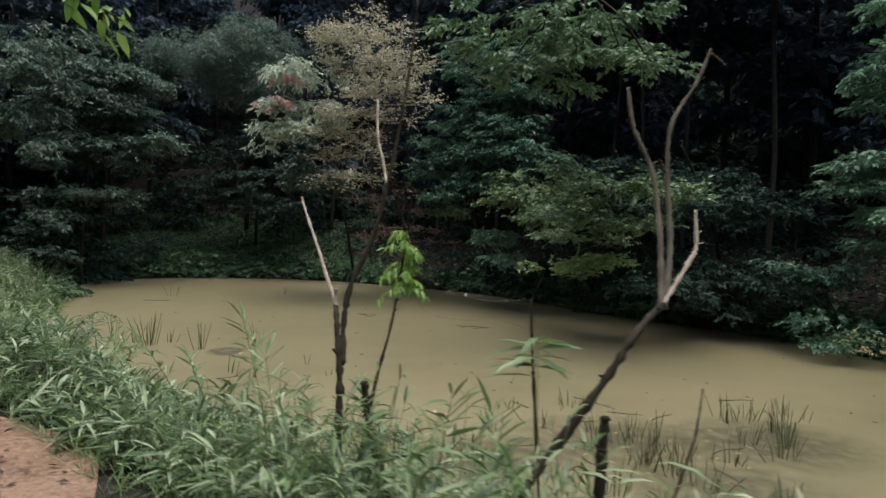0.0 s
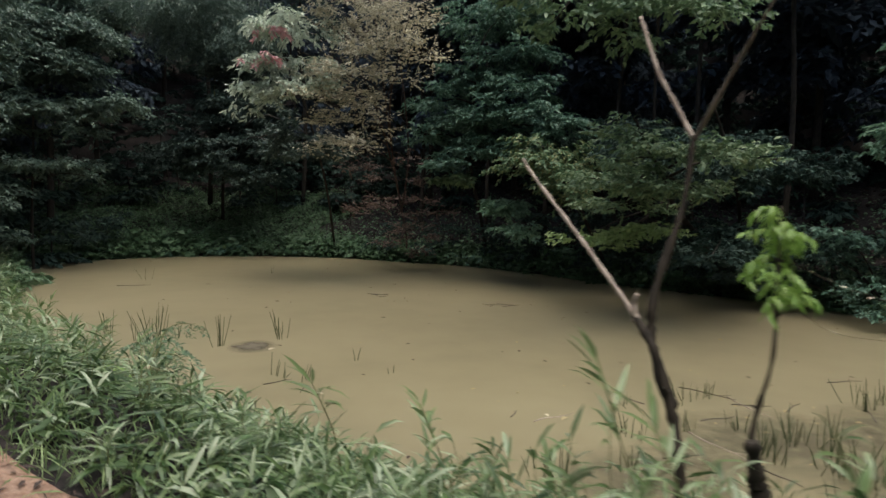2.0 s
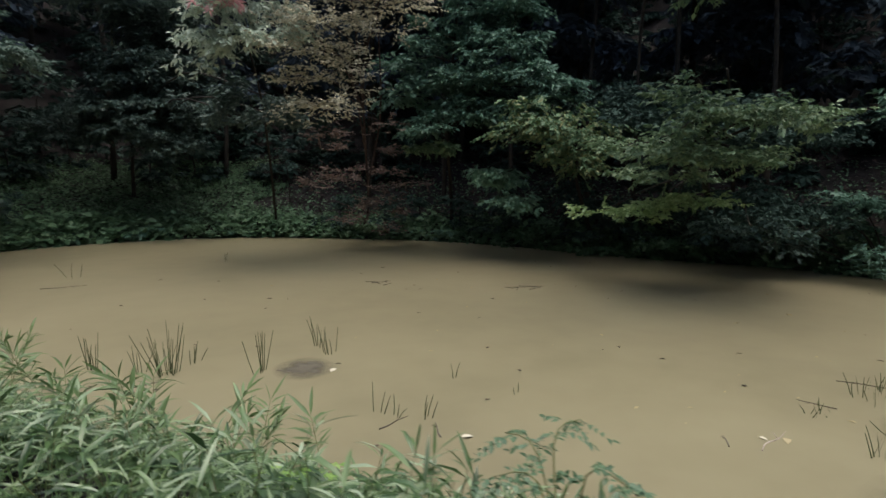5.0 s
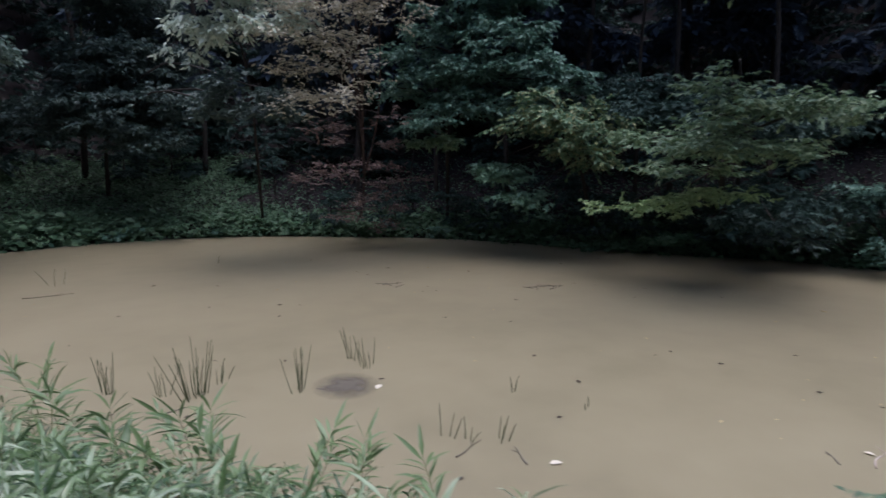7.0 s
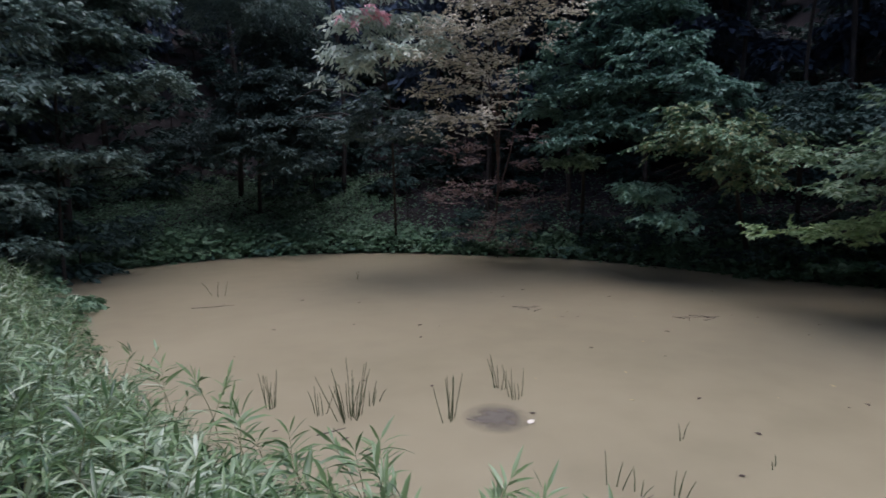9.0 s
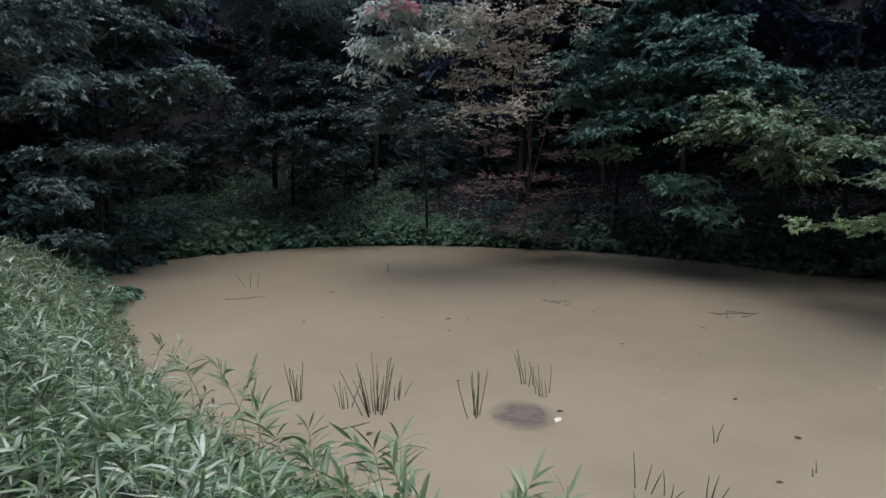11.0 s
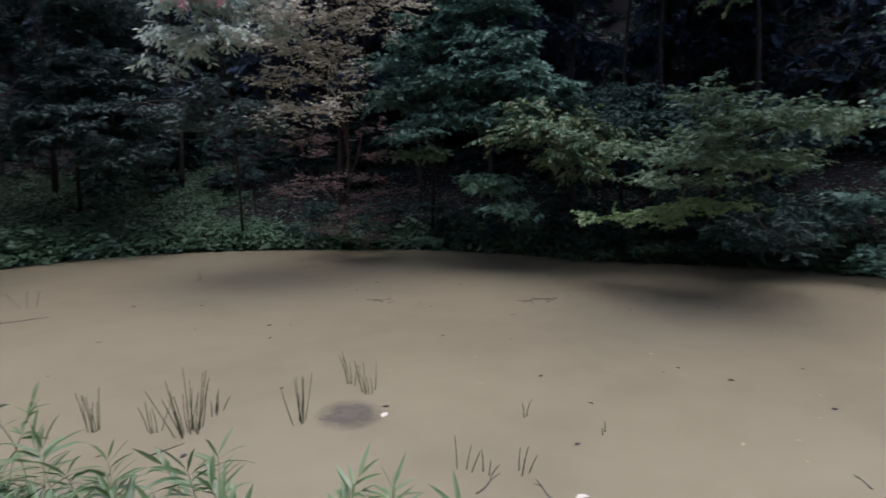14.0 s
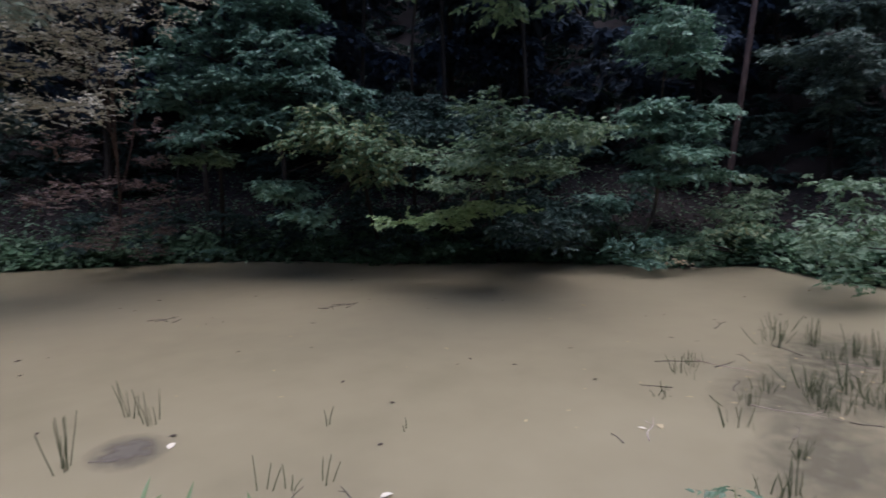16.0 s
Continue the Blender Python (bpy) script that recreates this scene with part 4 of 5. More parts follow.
# low weeds and grass along the path's edge and the bank
n = 9000
s = brng.uniform(-6, 20, n)
d = path_edge(s) - 0.05 + np.abs(brng.normal(0, 0.55, n)) + 0.08 * np.sin(s * 1.7)
x, y = spot(s, d)
pos = np.stack([x, y, height(x, y) - 0.01], axis=1)
out = brng.normal(0, 0.5, (n, 3)) * [1, 1, 0] + [0, 0, 1]
L = brng.uniform(0.1, 0.3, n)
tagged(part("grass", blade_mesh("grass", pos, out, brng.normal(0, 1, (n, 3)), L, np.full(n, 0.009), 0.3), LEAF_FRESH_DULL), "tufts of green grass at the path's edge", "grass", kind="stuff")
n = 20000
s = brng.uniform(-6, 22, n)
d = path_edge(s) + 0.05 + brng.uniform(0, 1, n) ** 0.8 * (shore_d(s) + 0.25 - path_edge(s))
x, y = spot(s, d)
pos = np.stack([x, y, np.maximum(height(x, y), WATER_Z + 0.01) + brng.uniform(0.01, 0.16, n)], axis=1)
L = brng.uniform(0.05, 0.12, n)
tagged(part("weeds", leaf_mesh("weeds", pos, brng.normal(0, 1, (n, 3)) * [1, 1, 0.3], brng.normal(0, 0.4, (n, 3)) + [0, 0, 1], L, L * 0.6), LEAF_WEED), "low broad-leaved weeds under the bamboo", "weeds", kind="stuff")

n = 900
s = brng.uniform(-3, 14, n)
d = path_edge(s) * np.sqrt(brng.uniform(0, 1, n)) * np.where(brng.uniform(0, 1, n) < 0.75, 1.0, -0.9)
x, y = spot(s, d)
pos = np.stack([x, y, height(x, y) + 0.045], axis=1)
L = brng.uniform(0.025, 0.09, n)
tagged(part("path_litter", leaf_mesh("path_litter", pos, brng.normal(0, 1, (n, 3)) * [1, 1, 0.12], brng.normal(0, 0.3, (n, 3)) + [0, 0, 1], L, L * brng.uniform(0.1, 0.5, n)), LEAF_LITTER), "scraps of dry leaf and twig trodden into the path", "leaf litter", kind="stuff")


def bamboo_shoot(x, y, top, seed, leaves=8, long=0.24, label="single dwarf bamboo shoot with a fan of long leaves", flat=False):
    """One taller shoot that stands out of the thicket; each leaf is a part."""
    rng = np.random.default_rng(seed)
    z = ground_z(x, y)
    z = max(z, WATER_Z - 0.1)
    ob = thing("bamboo_shoot", label, "dwarf bamboo", "shoots above the thicket", at=(x, y, z))
    tilt = 0.05 if flat else rng.uniform(0.18, 0.42) * min(1.0, (top - z) / 0.6)
    turn = rng.uniform(0, 6.28)
    lean = Vector((math.cos(turn), math.sin(turn), 0)) * tilt
    foot, tip = Vector((x, y, z - 0.05)) - lean * 0.5, Vector((x, y, top)) + lean * 0.5
    line = [foot, foot.lerp(tip, 0.5) - lean * 0.18, foot.lerp(tip, 0.8) - lean * 0.1, tip]
    part("culm", tube("culm", line, 0.005, 0.002, 5, seed=seed), CULM, ob)
    run = smooth_line(line, 8)
    for k in range(leaves):
        f = 1 - (0.01 if flat else 0.42 / leaves) * k
        q = run[min(len(run) - 1, int(f * (len(run) - 1)))]
        along = (run[-1] - run[-6]).normalized()
        a = turn + (math.pi / 2) * (1 if k % 2 else -1) + rng.uniform(-0.7, 0.7) if not flat else rng.uniform(0, 6.28)
        fan = Vector((math.cos(a), math.sin(a), rng.uniform(-0.15, 0.35) if flat else rng.uniform(-0.25, 0.45)))
        o = fan if flat else fan * rng.uniform(0.5, 1.0) + along * (0.5 if k > 1 else 1.6)
        L = np.array([long * rng.uniform(0.7, 1.15)])
        part("leaf", blade_mesh("leaf", np.array([list(q)]), np.array([list(o)]), np.array([[0, 0, 1.0]]) + rng.normal(0, 0.35, (1, 3)), L, L * (0.17 if flat else 0.115), rng.uniform(0.05, 0.3) if flat else rng.uniform(0.1, 0.45)), LEAF_SASA, ob)
    return ob


SHOOTS = [(0.46, 2.28, 1.12, 0.3), (0.62, 2.75, 0.45, 0.28), (-1.0, 3.5, 0.95, 0.22), (-0.85, 3.3, 0.75, 0.2), (0.1, 3.3, 0.62, 0.22), (0.35, 2.9, 0.55, 0.24), (-0.2, 3.1, 0.6, 0.2), (-1.6, 4.2, 0.55, 0.2), (-2.2, 4.9, 0.5, 0.22),
          (-7.3, 11.51, -0.25, 0.28), (-8.05, 12.43, -0.4, 0.28), (-6.63, 9.82, -0.02, 0.26), (-6.18, 9.34, -0.08, 0.24), (-5.69, 9.27, -0.08, 0.26), (-5.51, 8.83, -0.12, 0.26), (-4.91, 8.64, -0.16, 0.26), (-5.89, 8.88, -0.1, 0.24), (-6.4, 9.5, -0.05, 0.24),
          (-7.65, 10.59, -0.02, 0.24), (-4.21, 7.97, -0.2, 0.24), (-4.62, 8.37, -0.2, 0.24), (-6.53, 9.22, 0.13, 0.25), (-6.13, 9.18, 0.0, 0.25), (-5.73, 9.3, -0.14, 0.25), (-5.54, 9.4, -0.23, 0.25), (-5.35, 8.89, -0.32, 0.25), (-5.08, 8.85, -0.38, 0.25),
          (-6.35, 8.85, 0.01, 0.25), (-6.7, 8.87, 0.14, 0.25), (-6.51, 8.71, 0.06, 0.25), (-6.81, 8.73, 0.15, 0.25), (-7.08, 8.85, 0.21, 0.25), (-6.22, 8.66, 0.0, 0.25), (-5.82, 8.8, -0.13, 0.25), (-5.97, 8.89, -0.08, 0.25), (-7.1, 10.94, -0.12, 0.25),
          (-7.56, 11.01, -0.02, 0.25), (-4.85, 8.8, -0.43, 0.25), (-7.07, 9.17, 0.17, 0.25), (-7.26, 8.89, 0.29, 0.25), (-4.63, 8.75, -0.45, 0.25)]
for k, (x, y, top, long) in enumerate(SHOOTS):
    bamboo_shoot(x, y, top + 0.02, 200 + k, 18 if k == 0 else 15, long * (0.7 if k == 0 else 1.12), flat=k == 0)


def trailing_shrub(label, shoots, leaf, seed, size=0.05):
    """A low sprawling plant: arching stems that bear feathered leaves of rounded leaflets; each leaf is a part."""
    rng = np.random.default_rng(seed)
    x, y = shoots[0][0][0], shoots[0][0][1]
    ob = thing("trailing_shrub", label, "shrub", at=(x, y, ground_z(x, y)))
    for line in shoots:
        line = [(line[0][0], line[0][1], ground_z(line[0][0], line[0][1]) - 0.05)] + list(line[1:])
        stem = part("stem", tube("stem", line, 0.006, 0.002, 5, seed=seed), CULM, ob)
        run = smooth_line(line, 7)
        for k in range(len(run) // 3, len(run)):
            q, along = run[k], (run[min(k + 1, len(run) - 1)] - run[k - 1]).normalized()
            turn = 1 if k % 2 else -1
            side = along.cross(Vector((0, 0, 1))) * turn
            way = (side * rng.uniform(0.5, 1.0) + along * rng.uniform(0.3, 1.0) + Vector((0, 0, rng.uniform(-0.35, 0.25)))).normalized()
            m = 9
            f = np.linspace(0.25, 1, m)
            reach = size * rng.uniform(2.4, 4.2)
            pos = np.array([list(q + way * (reach * g) - Vector((0, 0, 0.06 * g * g))) for g in f])
            lat = np.array(way.cross(Vector((0, 0, 1))))
            out = np.array(way)[None] * 0.35 + lat[None] * np.where(np.arange(m) % 2, 1, -1)[:, None] + rng.normal(0, 0.15, (m, 3)) - [0, 0, 0.25]
            out[-1] = way
            L = size * rng.uniform(0.8, 1.2, m)
            part("leaf", blade_mesh("leaf", pos, out, rng.normal(0, 0.2, (m, 3)) + [0, 0, 1.0], L, L * 0.55, 0.15), leaf, stem)


trailing_shrub("sprawling shrub with dark rounded leaflets beside the path",
               [[(-3.54, 5.6), (-3.53, 5.89, 0.5), (-3.59, 6.09, 0.52)], [(-3.54, 5.6), (-3.47, 5.88, 0.54), (-3.28, 5.99, 0.58)], [(-3.54, 5.6), (-3.43, 5.7, 0.5), (-3.28, 5.63, 0.46)],
                [(-3.54, 5.6), (-3.36, 5.57, 0.44), (-3.21, 5.53, 0.42)], [(-3.54, 5.6), (-3.59, 5.77, 0.46), (-3.72, 5.9, 0.44)]], LEAF_WEED_DARK, 340, 0.036)
trailing_shrub("soft bright lime-green weed among the bamboo",
               [[(-4.55, 6.6), (-4.58, 6.9, 0.02), (-4.6, 7.25, -0.08)], [(-4.55, 6.6), (-4.75, 6.85, 0.05), (-4.9, 7.2, -0.1)], [(-4.5, 6.6), (-4.35, 6.9, 0.02), (-4.3, 7.2, -0.1)], [(-4.6, 6.6), (-4.65, 6.75, 0.1), (-4.7, 6.95, 0.06)]], LEAF_FRESH, 342, 0.045)


# ---- bare saplings on the near bank ----
def limb(ob, name, pts, r0, r1, mat, seed, label=""):
    part(name, tube(name, pts, r0 * 0.8, r1 * 0.76, 9, 0.3, 9, seed), mat, ob, label)
    line, rng = smooth_line(pts, 6), random.Random(seed)
    for k in range(max(1, int(len(line) / 9))):
        p = line[rng.randrange(3, len(line) - 2)]
        a = rng.uniform(0, 6.28)
        o = Vector((math.cos(a), math.sin(a), rng.uniform(0.2, 0.9))) * (r0 * rng.uniform(0.9, 1.6))
        part("stub", tube("stub", [p, p + o * 0.6, p + o], r0 * 0.3, r0 * 0.16, 6, 0.2, 2, seed + k), mat, ob)


def grounded(pts):
    """Carry the first stretch on down its own line into the ground."""
    p, d = Vector(pts[0]), (Vector(pts[0]) - Vector(pts[1])).normalized()
    d.z = min(d.z, -0.5)
    q = p.copy()
    while q.z > ground_z(q.x, q.y) - 0.1:
        q = q + d * 0.03
    return [tuple(q)] + pts


A1 = grounded([(-0.57, 3.86, 0.16), (-0.58, 3.93, 0.49), (-0.63, 4.05, 0.83), (-0.67, 4.21, 0.99)])
ob = thing("forked_sapling", "forked dark sapling with pale dead upper stems", "sapling", at=(A1[0][0], A1[0][1], A1[0][2] + 0.1))
limb(ob, "trunk", A1, 0.04, 0.024, BARK_WET, 301)
limb(ob, "branch", [(-0.66, 4.19, 0.97), (-0.78, 4.37, 1.2), (-0.88, 4.53, 1.39), (-1.04, 4.78, 1.68), (-1.09, 4.86, 1.79)], 0.018, 0.009, BARK_PALE, 302, "pale bare branch")
limb(ob, "branch", [(-0.58, 3.97, 0.6), (-0.60, 4.15, 0.85), (-0.57, 4.21, 1.11), (-0.41, 4.28, 1.53), (-0.34, 4.34, 1.89)], 0.032, 0.017, BARK_WET, 303)
limb(ob, "branch", [(-0.34, 4.34, 1.87), (-0.39, 4.46, 2.08), (-0.44, 4.56, 2.26), (-0.47, 4.73, 2.59)], 0.018, 0.012, BARK_PALE, 304, "pale dead stem")
limb(ob, "branch", [(-0.34, 4.34, 1.86), (-0.27, 4.18, 2.14), (-0.18, 3.89, 2.58), (-0.13, 3.68, 2.98)], 0.016, 0.007, BARK_GREY, 305)
limb(ob, "snag", [(-0.67, 4.2, 0.96), (-0.675, 4.21, 1.05), (-0.67, 4.2, 1.1)], 0.02, 0.012, BARK_PALE, 306, "broken stub")
SB = grounded([(-0.37, 3.66, 0.24), (-0.32, 3.78, 0.55), (-0.24, 3.79, 0.89), (-0.19, 3.86, 1.23), (-0.15, 3.92, 1.54)])
ob = thing("leafy_sapling", "slender sapling topped with fresh light green leaves", "sapling", at=(SB[0][0], SB[0][1], SB[0][2] + 0.1))
limb(ob, "trunk", SB, 0.02, 0.006, BARK_WET, 310)
srng = np.random.default_rng(311)
for k in range(30):
    f = srng.uniform(0, 1)
    a = k * 2.4 + srng.uniform(-0.5, 0.5)
    root = Vector((-0.19, 3.86, 1.14)).lerp(Vector((-0.15, 3.92, 1.6)), f)
    reach_r = srng.uniform(0.05, 0.17) * (1.1 - 0.4 * f)
    o = Vector((math.cos(a), math.sin(a), srng.uniform(0.0, 0.7)))
    m = 11
    t = np.linspace(0.3, 1, m)
    pos = np.array([list(root + o * (reach_r * q) - Vector((0, 0, 0.09 * q * q))) for q in t])
    side = np.cross(np.array(o), [0, 0, 1.0])
    out = np.array(o)[None] * 0.4 + side[None] * np.where(np.arange(m) % 2, 1, -1)[:, None] * srng.uniform(0.4, 1, (m, 1)) + np.array([0, 0, -0.9]) + srng.normal(0, 0.25, (m, 3))
    L = srng.uniform(0.036, 0.07, m)
    part("leaf_spray", blade_mesh("leaf_spray", pos, out, srng.normal(0, 0.4, (m, 3)) + [0, 0, 1.0], L, L * 0.32, 0.3), LEAF_FRESH, ob)

C1 = grounded([(0.65, 3.14, 0.26), (0.86, 3.19, 0.53), (1.06, 3.25, 0.79), (1.21, 3.31, 1.00), (1.42, 3.46, 1.16)])
ob = thing("leaning_sapling", "leaning dark sapling with upright bare stems", "sapling", at=(C1[0][0], C1[0][1], C1[0][2] + 0.1))
limb(ob, "trunk", C1, 0.036, 0.026, BARK_WET, 320)
limb(ob, "stem", [(1.40, 3.44, 1.14), (1.45, 3.62, 1.48), (1.45, 3.80, 1.96), (1.33, 3.86, 2.27), (1.30, 3.93, 2.56)], 0.024, 0.014, BARK_GREY, 321, "pale grey bare stem")
limb(ob, "stem", [(1.42, 3.45, 1.13), (1.53, 3.67, 1.48), (1.54, 3.79, 1.96), (1.58, 3.86, 2.31), (1.76, 3.92, 2.61), (1.85, 3.93, 2.84)], 0.024, 0.012, BARK_GREY, 322)
limb(ob, "stem", [(1.41, 3.45, 1.15), (1.66, 3.66, 1.42), (1.72, 3.72, 1.52), (1.73, 3.78, 1.74)], 0.022, 0.011, BARK_PALE, 323, "pale crooked dead stem")
limb(ob, "twig", [(1.54, 3.79, 1.97), (1.5, 3.78, 2.03), (1.47, 3.76, 2.06)], 0.009, 0.005, BARK_GREY, 324)
limb(ob, "twig", [(1.85, 3.93, 2.82), (1.92, 3.95, 2.78), (1.97, 3.95, 2.74)], 0.008, 0.004, BARK_GREY, 325)
limb(ob, "twig", [(1.72, 3.72, 1.52), (1.78, 3.74, 1.53)], 0.008, 0.004, BARK_PALE, 326)

for name, label, pts, r0, r1, mat in [
        ("dead_stem", "thin dark dead stem standing on the shore", [(0.72, 3.7, 0.37), (0.69, 3.72, 0.76), (0.67, 3.74, 1.12)], 0.016, 0.01, BARK_WET),
        ("stump", "short dark broken stump on the bank", [(1.01, 3.22, 0.17), (1.02, 3.23, 0.36), (1.03, 3.24, 0.53)], 0.04, 0.034, BARK_WET),
        ("stump", "dark cut stump beside the saplings", [(-0.32, 3.66, 0.24), (-0.36, 3.67, 0.4), (-0.39, 3.68, 0.57)], 0.045, 0.035, BARK_WET),
        ("dead_stem", "knotty brown dead stalk among the reeds", [(1.59, 3.50, 0.06), (1.67, 3.51, 0.32), (1.72, 3.53, 0.63)], 0.013, 0.007, BARK_RED)]:
    q = grounded(pts)
    ob = thing(name, label, "dead wood", at=(q[0][0], q[0][1], q[0][2] + 0.1))
    limb(ob, "stem", q, r0, r1, mat, len(label))

# a leafy twig hanging in from above beside the path
TWIG = [(-3.97, 4.48, 3.90), (-2.37, 3.48, 3.00), (-1.89, 3.54, 2.73)]
ob = thing("overhanging_twig", "bright green leafy twig hanging over the path", "branch", at=TWIG[1])
part("twig", tube("twig", TWIG, 0.018, 0.004, 6, seed=330), BARK, ob)
run = smooth_line(TWIG, 8)[7:]
m = 30
pos = np.array([list(run[srng.integers(0, len(run))]) for k in range(m)]) + srng.normal(0, 0.05, (m, 3))
out = srng.normal(0, 0.55, (m, 3)) + [0.3, -0.1, -0.8]
L = srng.uniform(0.09, 0.16, m)
part("leaves", blade_mesh("leaves", pos, out, srng.normal(0, 1, (m, 3)), L, L * 0.4, 0.2), LEAF_FRESH, ob)


# ---- in the water ----
def reed_stem(seed):
    rng = random.Random(seed)
    lx, ly = rng.uniform(-0.05, 0.05), rng.uniform(-0.05, 0.05)
    return tube("stem", [(0, 0, -0.15), (lx * 0.3, ly * 0.3, 0.12), (lx, ly, 0.3)], 0.007, 0.003, 5, 0.05, 2, seed)


REEDS = [reed_stem(400 + k) for k in range(6)]


qrng = np.random.default_rng(77)
BLADES = [blade_mesh("blade", np.zeros((1, 3)), np.array([[qrng.uniform(-0.1, 0.1), 0.0, 1.0]]), np.array([[0, 1.0, 0]]), np.ones(1), np.full(1, 0.011), qrng.uniform(0, 0.1)) for k in range(5)]
for me in BLADES:
    me.materials.append(REED)


def reed_tuft(x, y, stems, tall, wide, seed, label="tuft of dark reed stems standing in the water", spread_by=130, leafy=False):
    rng = random.Random(seed)
    ob = thing("reed_tuft", label, "reeds", "reed tufts in the pond", at=(x, y, WATER_Z))
    for k in range(stems):
        st = part("stem", REEDS[rng.randrange(6)], STEM, ob)
        f = tall / 0.3 * rng.uniform(0.6, 1.2)
        a, b = rng.gauss(0, wide), rng.gauss(0, wide)
        st.matrix_parent_inverse = Matrix.Identity(4)
        st.matrix_basis = pose(a, b, 0, -b * spread_by + rng.uniform(-6, 6), a * spread_by + rng.uniform(-6, 6)) @ pose(0, 0, 0, 0, 0, rng.uniform(0, 360)) @ Matrix.Diagonal((1, 1, f, 1))
    if leafy:
        for k in range(9):
            bl = part("blade", BLADES[rng.randrange(5)], REED, ob)
            bl.matrix_parent_inverse = Matrix.Identity(4)
            bl.matrix_basis = pose(rng.gauss(0, 0.09), rng.gauss(0, 0.09), -0.03, rng.uniform(-12, 12), rng.uniform(-12, 12), rng.uniform(0, 360)) @ Matrix.Diagonal((1, 1, tall * rng.uniform(0.6, 1.25), 1))
    return ob


TUFTS = [(-6.79, 12.46, 8, 0.42, 0.06), (-6.17, 12.11, 5, 0.38, 0.05), (-5.79, 11.95, 20, 0.6, 0.07), (-5.54, 12.35, 5, 0.3, 0.08), (-4.62, 11.69, 9, 0.48, 0.05), (-3.78, 12.56, 6, 0.42, 0.04),
         (-3.63, 12.18, 6, 0.4, 0.05), (-2.26, 10.67, 2, 0.18, 0.02), (-3.43, 9.94, 3, 0.3, 0.05), (-9.01, 20.15, 3, 0.4, 0.1), (-5.55, 21.9, 2, 0.22, 0.03), (-1.7, 9.95, 2, 0.13, 0.03), (-3.31, 9.72, 3, 0.2, 0.05), (-2.94, 9.66, 4, 0.34, 0.05)]
for k, (x, y, c, tall, wide) in enumerate(TUFTS):
    reed_tuft(x, y, c, tall, wide, 500 + k)
EAST = [(1.21, 8.4, 3, 0.2), (2.15, 8.61, 5, 0.34), (2.39, 7.08, 7, 0.36), (2.05, 6.72, 6, 0.3), (3.04, 6.7, 7, 0.36), (4.65, 8.2, 9, 0.4), (4.76, 7.65, 12, 0.5), (4.26, 8.05, 7, 0.4), (2.63, 7.17, 14, 0.5), (2.02, 6.91, 12, 0.45),
        (4.53, 7.07, 10, 0.5), (4.25, 6.71, 11, 0.5), (2.27, 7.54, 8, 0.34), (2.47, 8.65, 5, 0.34), (1.63, 7.56, 6, 0.3), (0.88, 7.43, 4, 0.34), (0.53, 6.72, 8, 0.36), (-0.36, 6.71, 7, 0.34), (-0.2, 6.56, 7, 0.36), (2.73, 6.79, 10, 0.46),
        (2.51, 6.53, 9, 0.44), (4.11, 7.22, 9, 0.42), (2.73, 6.2, 9, 0.42), (2.88, 5.83, 9, 0.42), (3.53, 6.51, 8, 0.4), (2.49, 6.34, 8, 0.4), (5.3, 8.3, 6, 0.36), (1.9, 5.6, 9, 0.42), (2.3, 5.1, 10, 0.46), (1.5, 5.9, 7, 0.36), (3.4, 5.2, 9, 0.44)]
for k, (x, y, c, tall) in enumerate(EAST):
    reed_tuft(x, y, max(3, c * 2 // 3), tall * (0.62 + 0.1 * (k % 4)), 0.06 + 0.02 * (k % 3), 600 + k, "clump of green-brown reeds in shallow water", 110 + 30 * (k % 3), True)


def sunken_bed(name, label, category, x, y, rx, ry, mat, kind=""):
    """A soft dark patch just under the water: a low lens that fades into the murk."""
    ob = thing(name, label, category, kind=kind, at=(x, y, WATER_Z))
    bm = bmesh.new()
    ring = [bm.verts.new(Vector((rx * math.cos(a) * (1 + 0.08 * math.sin(3 * a)), ry * math.sin(a) * (1 + 0.08 * math.cos(2 * a)), 0.003)) + ob.location) for a in [k * math.pi / 20 for k in range(40)]]
    top = bm.verts.new(Vector((0, 0.05, 0.012)) + ob.location)
    for k in range(40):
        bm.faces.new((ring[k], ring[(k + 1) % 40], top))
    return part("mound", bm, mat, ob)


sunken_bed("mud_mound", "dark mud mound just under the murky surface", "mud", -4.07, 11.62, 0.44, 0.55, SUNKEN)
for x, y, rx, ry in [(2.4, 7.2, 1.7, 1.2), (4.5, 7.3, 1.5, 1.3), (0.7, 6.5, 1.3, 0.9), (3.1, 5.8, 1.4, 1.1)]:
    sunken_bed("weed_bed", "murky bed of drowned weeds among the reeds", "weeds", x, y, rx, ry, DROWNED, "stuff")


def floating_leaf(x, y, size, seed, mat=None, label="small fallen leaf floating on the water"):
    rng = random.Random(seed)
    ob = thing("floating_leaf", label, "leaf", "leaves floating on the pond", at=(x, y, WATER_Z + 0.004))
    a = rng.uniform(0, 6.28)
    p = np.array([[x - 0.5 * size * math.cos(a), y - 0.5 * size * math.sin(a), WATER_Z + 0.006]])
    part("blade", blade_mesh("blade", p, np.array([[math.cos(a), math.sin(a), 0.04]]), np.array([[0.05, 0.05, 1.0]]), np.array([size]), np.array([size * rng.uniform(0.4, 0.6)]), 0.03), mat or LEAF_FALLEN, ob)


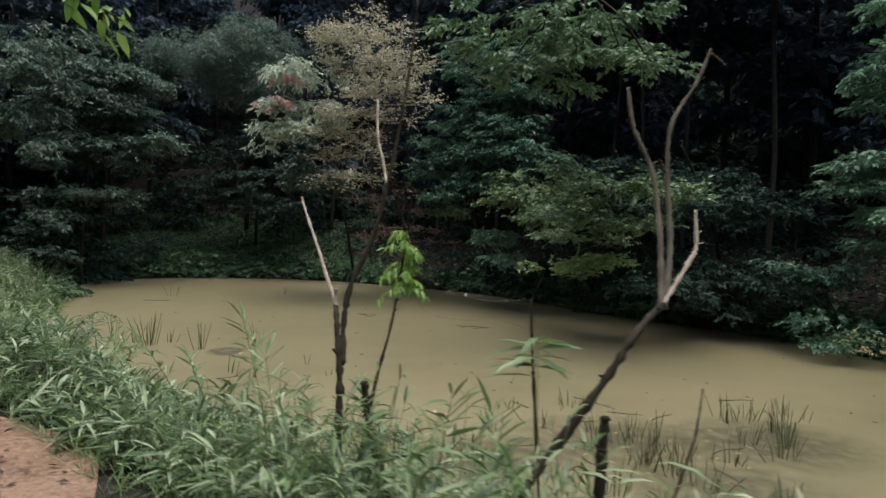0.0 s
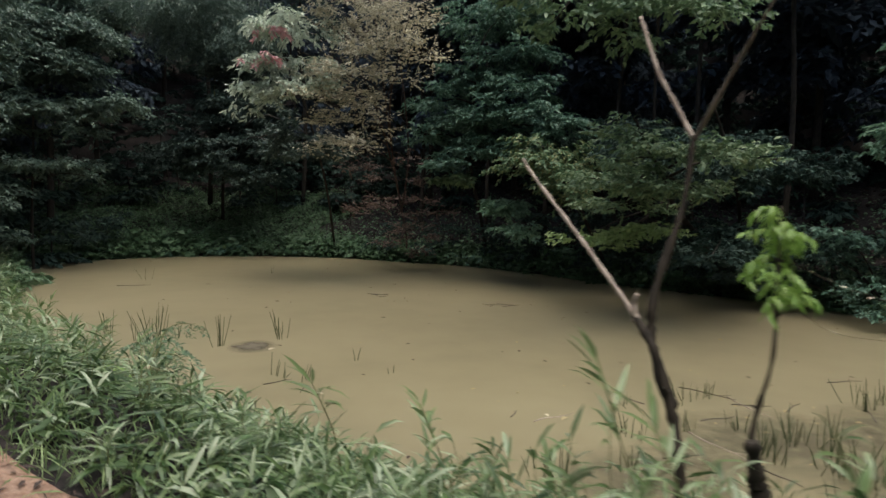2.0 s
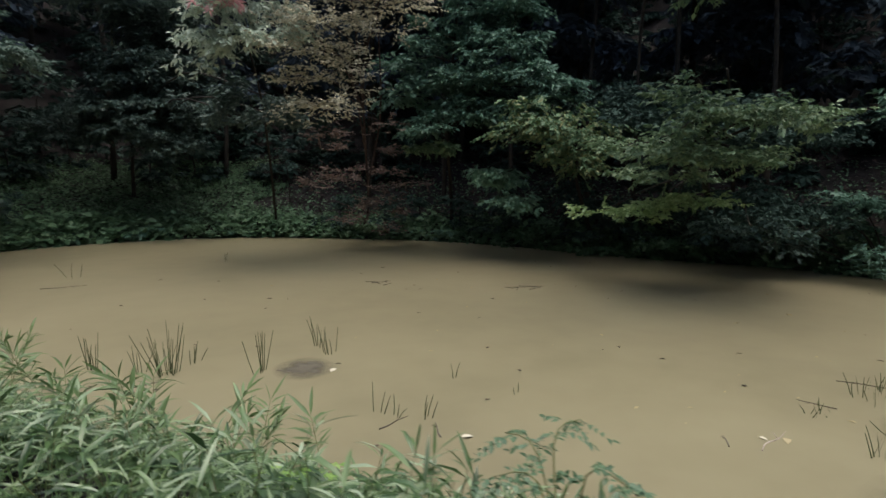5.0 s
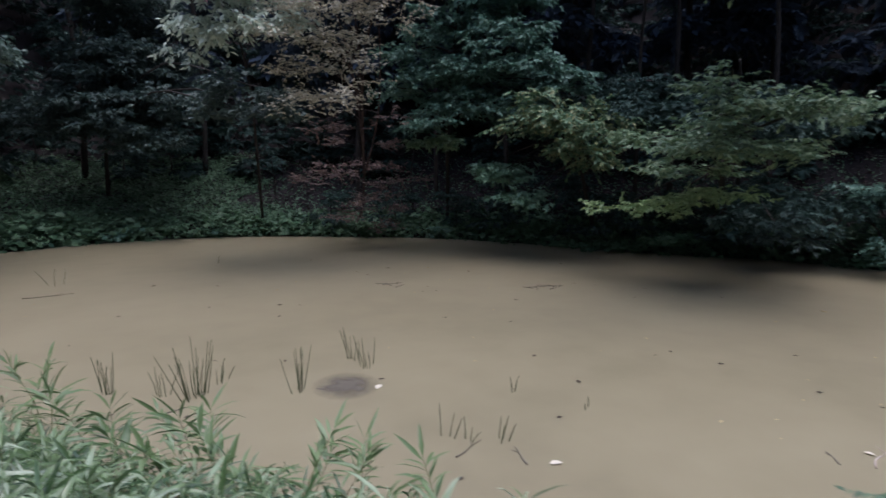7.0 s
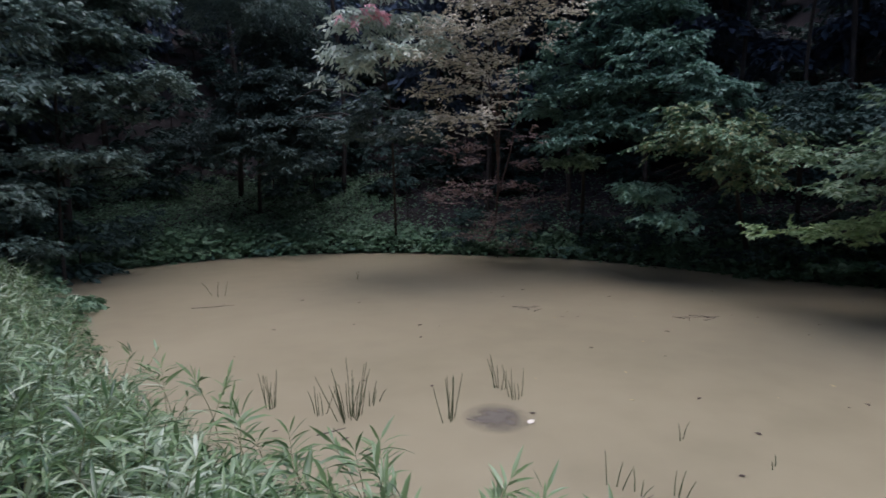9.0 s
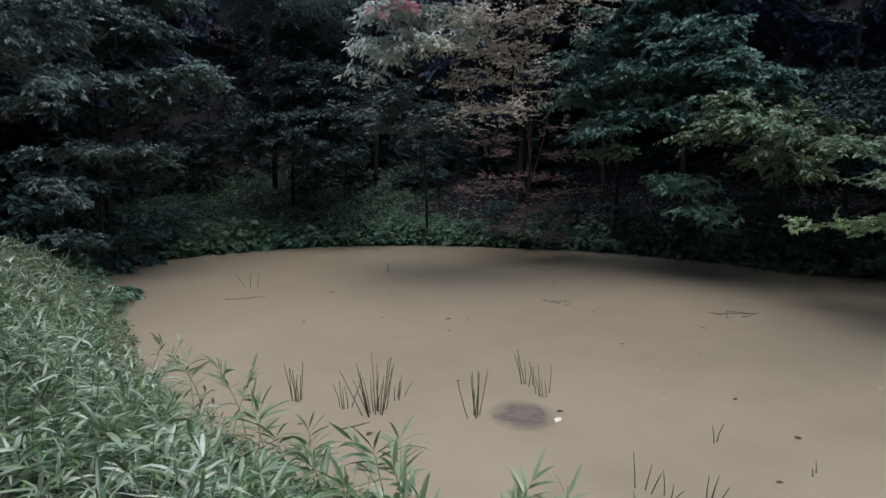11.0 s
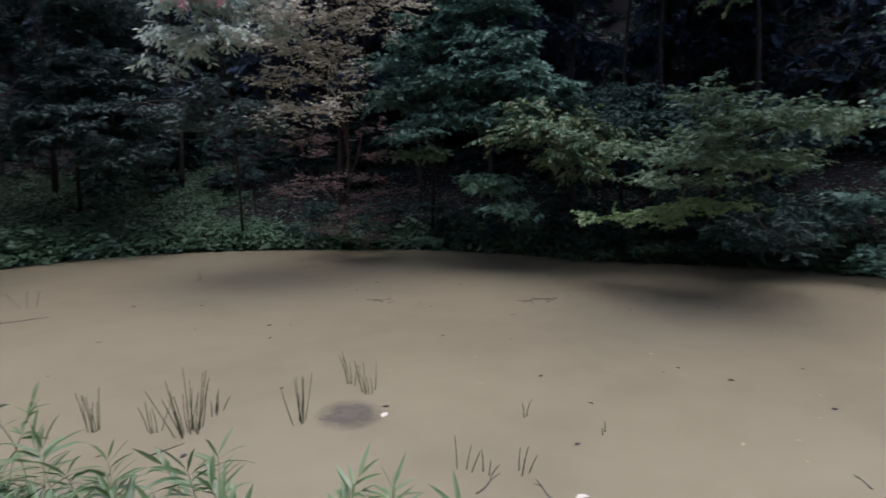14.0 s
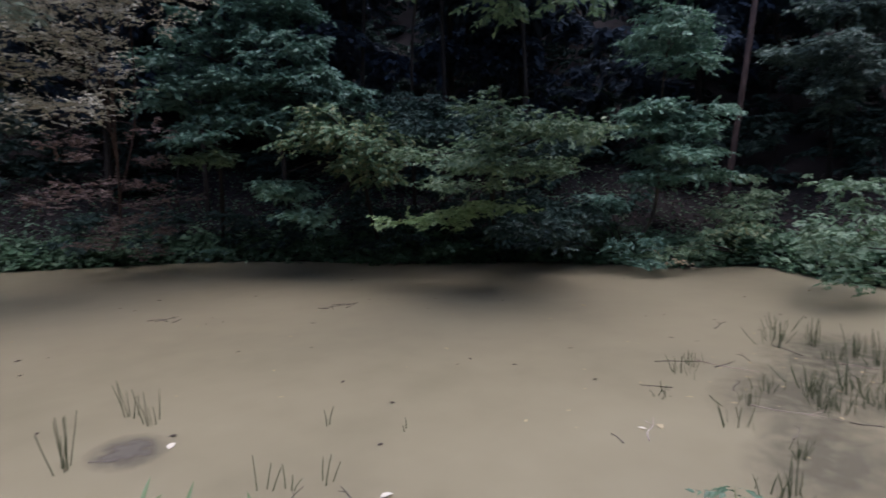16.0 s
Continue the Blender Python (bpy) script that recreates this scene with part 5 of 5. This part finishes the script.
floating_leaf(-3.70, 11.42, 0.15, 1, LEAF_PALE3, "pale fallen leaf floating near a mud mound")
floating_leaf(-2.67, 9.05, 0.13, 2, LEAF_PALE3, "pale pinkish leaf floating near the bank")
floating_leaf(0.64, 11.78, 0.1, 3)
floating_leaf(4.68, 11.86, 0.16, 4)
for k in range(26):
    floating_leaf(2.6 + 1.5 * math.sin(k * 2.4) * (k / 26) ** 0.5 + 0.3, 7.4 + 1.3 * math.cos(k * 2.4) * (k / 26) ** 0.5, 0.05 + 0.02 * (k % 3), 900 + k)
lrng = random.Random(9)
count = 4
while count < 110:
    x, y = lrng.uniform(-12, 10), lrng.uniform(5, 26)
    if float(shore_distance(np.array([x]), np.array([y]))[0]) > -0.5:
        continue
    if lrng.random() > (1.0 if x + y * 0.2 > -1 else 0.35):
        continue
    floating_leaf(x, y, lrng.uniform(0.035, 0.09), count)
    count += 1


while count < 165:
    x, y = lrng.uniform(-8, 8), lrng.uniform(7, 20)
    if float(shore_distance(np.array([x]), np.array([y]))[0]) < -0.5:
        floating_leaf(x, y, lrng.uniform(0.05, 0.11), count, LEAF_LITTER, "sodden dark brown leaf floating on the water")
        count += 1


def floating_twig(x, y, length, turn, seed, mat=BARK_GREY, label="thin broken twig floating on the water"):
    rng = random.Random(seed)
    ob = thing("floating_twig", label, "twig", "twigs floating on the pond", at=(x, y, WATER_Z))
    c, q = math.cos(radians(turn)), math.sin(radians(turn))
    pts = [(x + c * length * f - q * rng.uniform(-0.06, 0.06) * length, y + q * length * f + c * rng.uniform(-0.06, 0.06) * length, WATER_Z + 0.006) for f in (-0.5, -0.2, 0.15, 0.5)]
    part("stick", tube("stick", pts, 0.009, 0.003, 5, 0.2, 3, seed), mat, ob)
    e = Vector(pts[2])
    part("fork", tube("fork", [e, e + Vector((c - q, q + c, 0.05)) * length * 0.16], 0.004, 0.002, 4, 0.1, 1, seed), mat, ob)


for k, (x, y, ln, turn) in enumerate([(0.18, 8.05, 0.6, 20), (-1.85, 17.3, 0.5, 10), (-1.75, 17.0, 0.3, 40), (1.1, 15.7, 0.7, 170), (1.35, 15.5, 0.4, 20), (2.81, 8.26, 0.85, -84), (1.72, 7.08, 0.9, -72), (2.2, 7.9, 0.6, 15), (4.05, 6.9, 0.5, -83),
                                      (-3.3, 9.6, 0.4, 30), (-2.9, 9.3, 0.35, 80), (-8.9, 18.9, 0.9, 10), (-0.27, 8.2, 0.25, 60), (1.4, 8.6, 0.4, 120), (5.0, 9.2, 0.6, 0), (-6.0, 11.6, 0.35, 20), (-4.3, 11.55, 0.3, -40), (2.6, 8.8, 0.8, -50), (3.4, 8.2, 0.5, 35), (1.2, 6.9, 0.5, 5), (3.8, 7.0, 0.7, 25), (2.9, 8.3, 0.5, -15), (4.2, 7.9, 0.6, 60), (1.9, 6.4, 0.4, -70), (3.3, 6.2, 0.6, 100), (-1.95, 17.2, 0.25, 100), (-2.05, 17.4, 0.3, -20), (-1.7, 17.35, 0.2, 70), (0.95, 15.6, 0.3, 60), (1.25, 15.8, 0.35, -30), (1.5, 15.65, 0.3, 10), (0.8, 15.75, 0.25, 130)]):
    floating_twig(x, y, ln, turn, 700 + k, BARK_PALE if k in (0, 5, 6, 8) else BARK_GREY)
floating_leaf(0.3, 8.0, 0.14, 5, LEAF_FALLEN, "yellowed leaf caught on a floating twig")
floating_leaf(0.12, 8.12, 0.1, 6, LEAF_PALE3, "pale leaf caught on a floating twig")

# a dry vine strung between the saplings, with scraps of leaf caught on it
ob = thing("dry_vine", "thread-thin dry vine with caught leaf scraps", "vine", at=(0.2, 3.7, 1.2))
VINES = [[(-0.12, 3.9, 1.3), (0.1, 3.75, 1.18), (0.35, 3.6, 1.12), (0.67, 3.74, 1.12)], [(-0.14, 3.9, 1.2), (-0.02, 3.8, 1.02), (0.2, 3.7, 0.98), (0.45, 3.6, 1.0), (0.68, 3.73, 0.92)], [(0.67, 3.73, 0.88), (0.6, 3.7, 0.7), (0.56, 3.7, 0.58)]]
for k, line in enumerate(VINES):
    part("thread", tube("thread", line, 0.0012, 0.001, 4, 0.1, 5, 350 + k), BARK_GREY, ob)
    pts = smooth_line(line, 5)
    for q in pts[2::2]:
        L = np.array([srng.uniform(0.012, 0.028)])
        part("leaf_scrap", leaf_mesh("leaf_scrap", np.array([list(q)]), srng.normal(0, 1, (1, 3)), srng.normal(0, 1, (1, 3)), L, L * 0.6), LEAF_PALE3, ob)
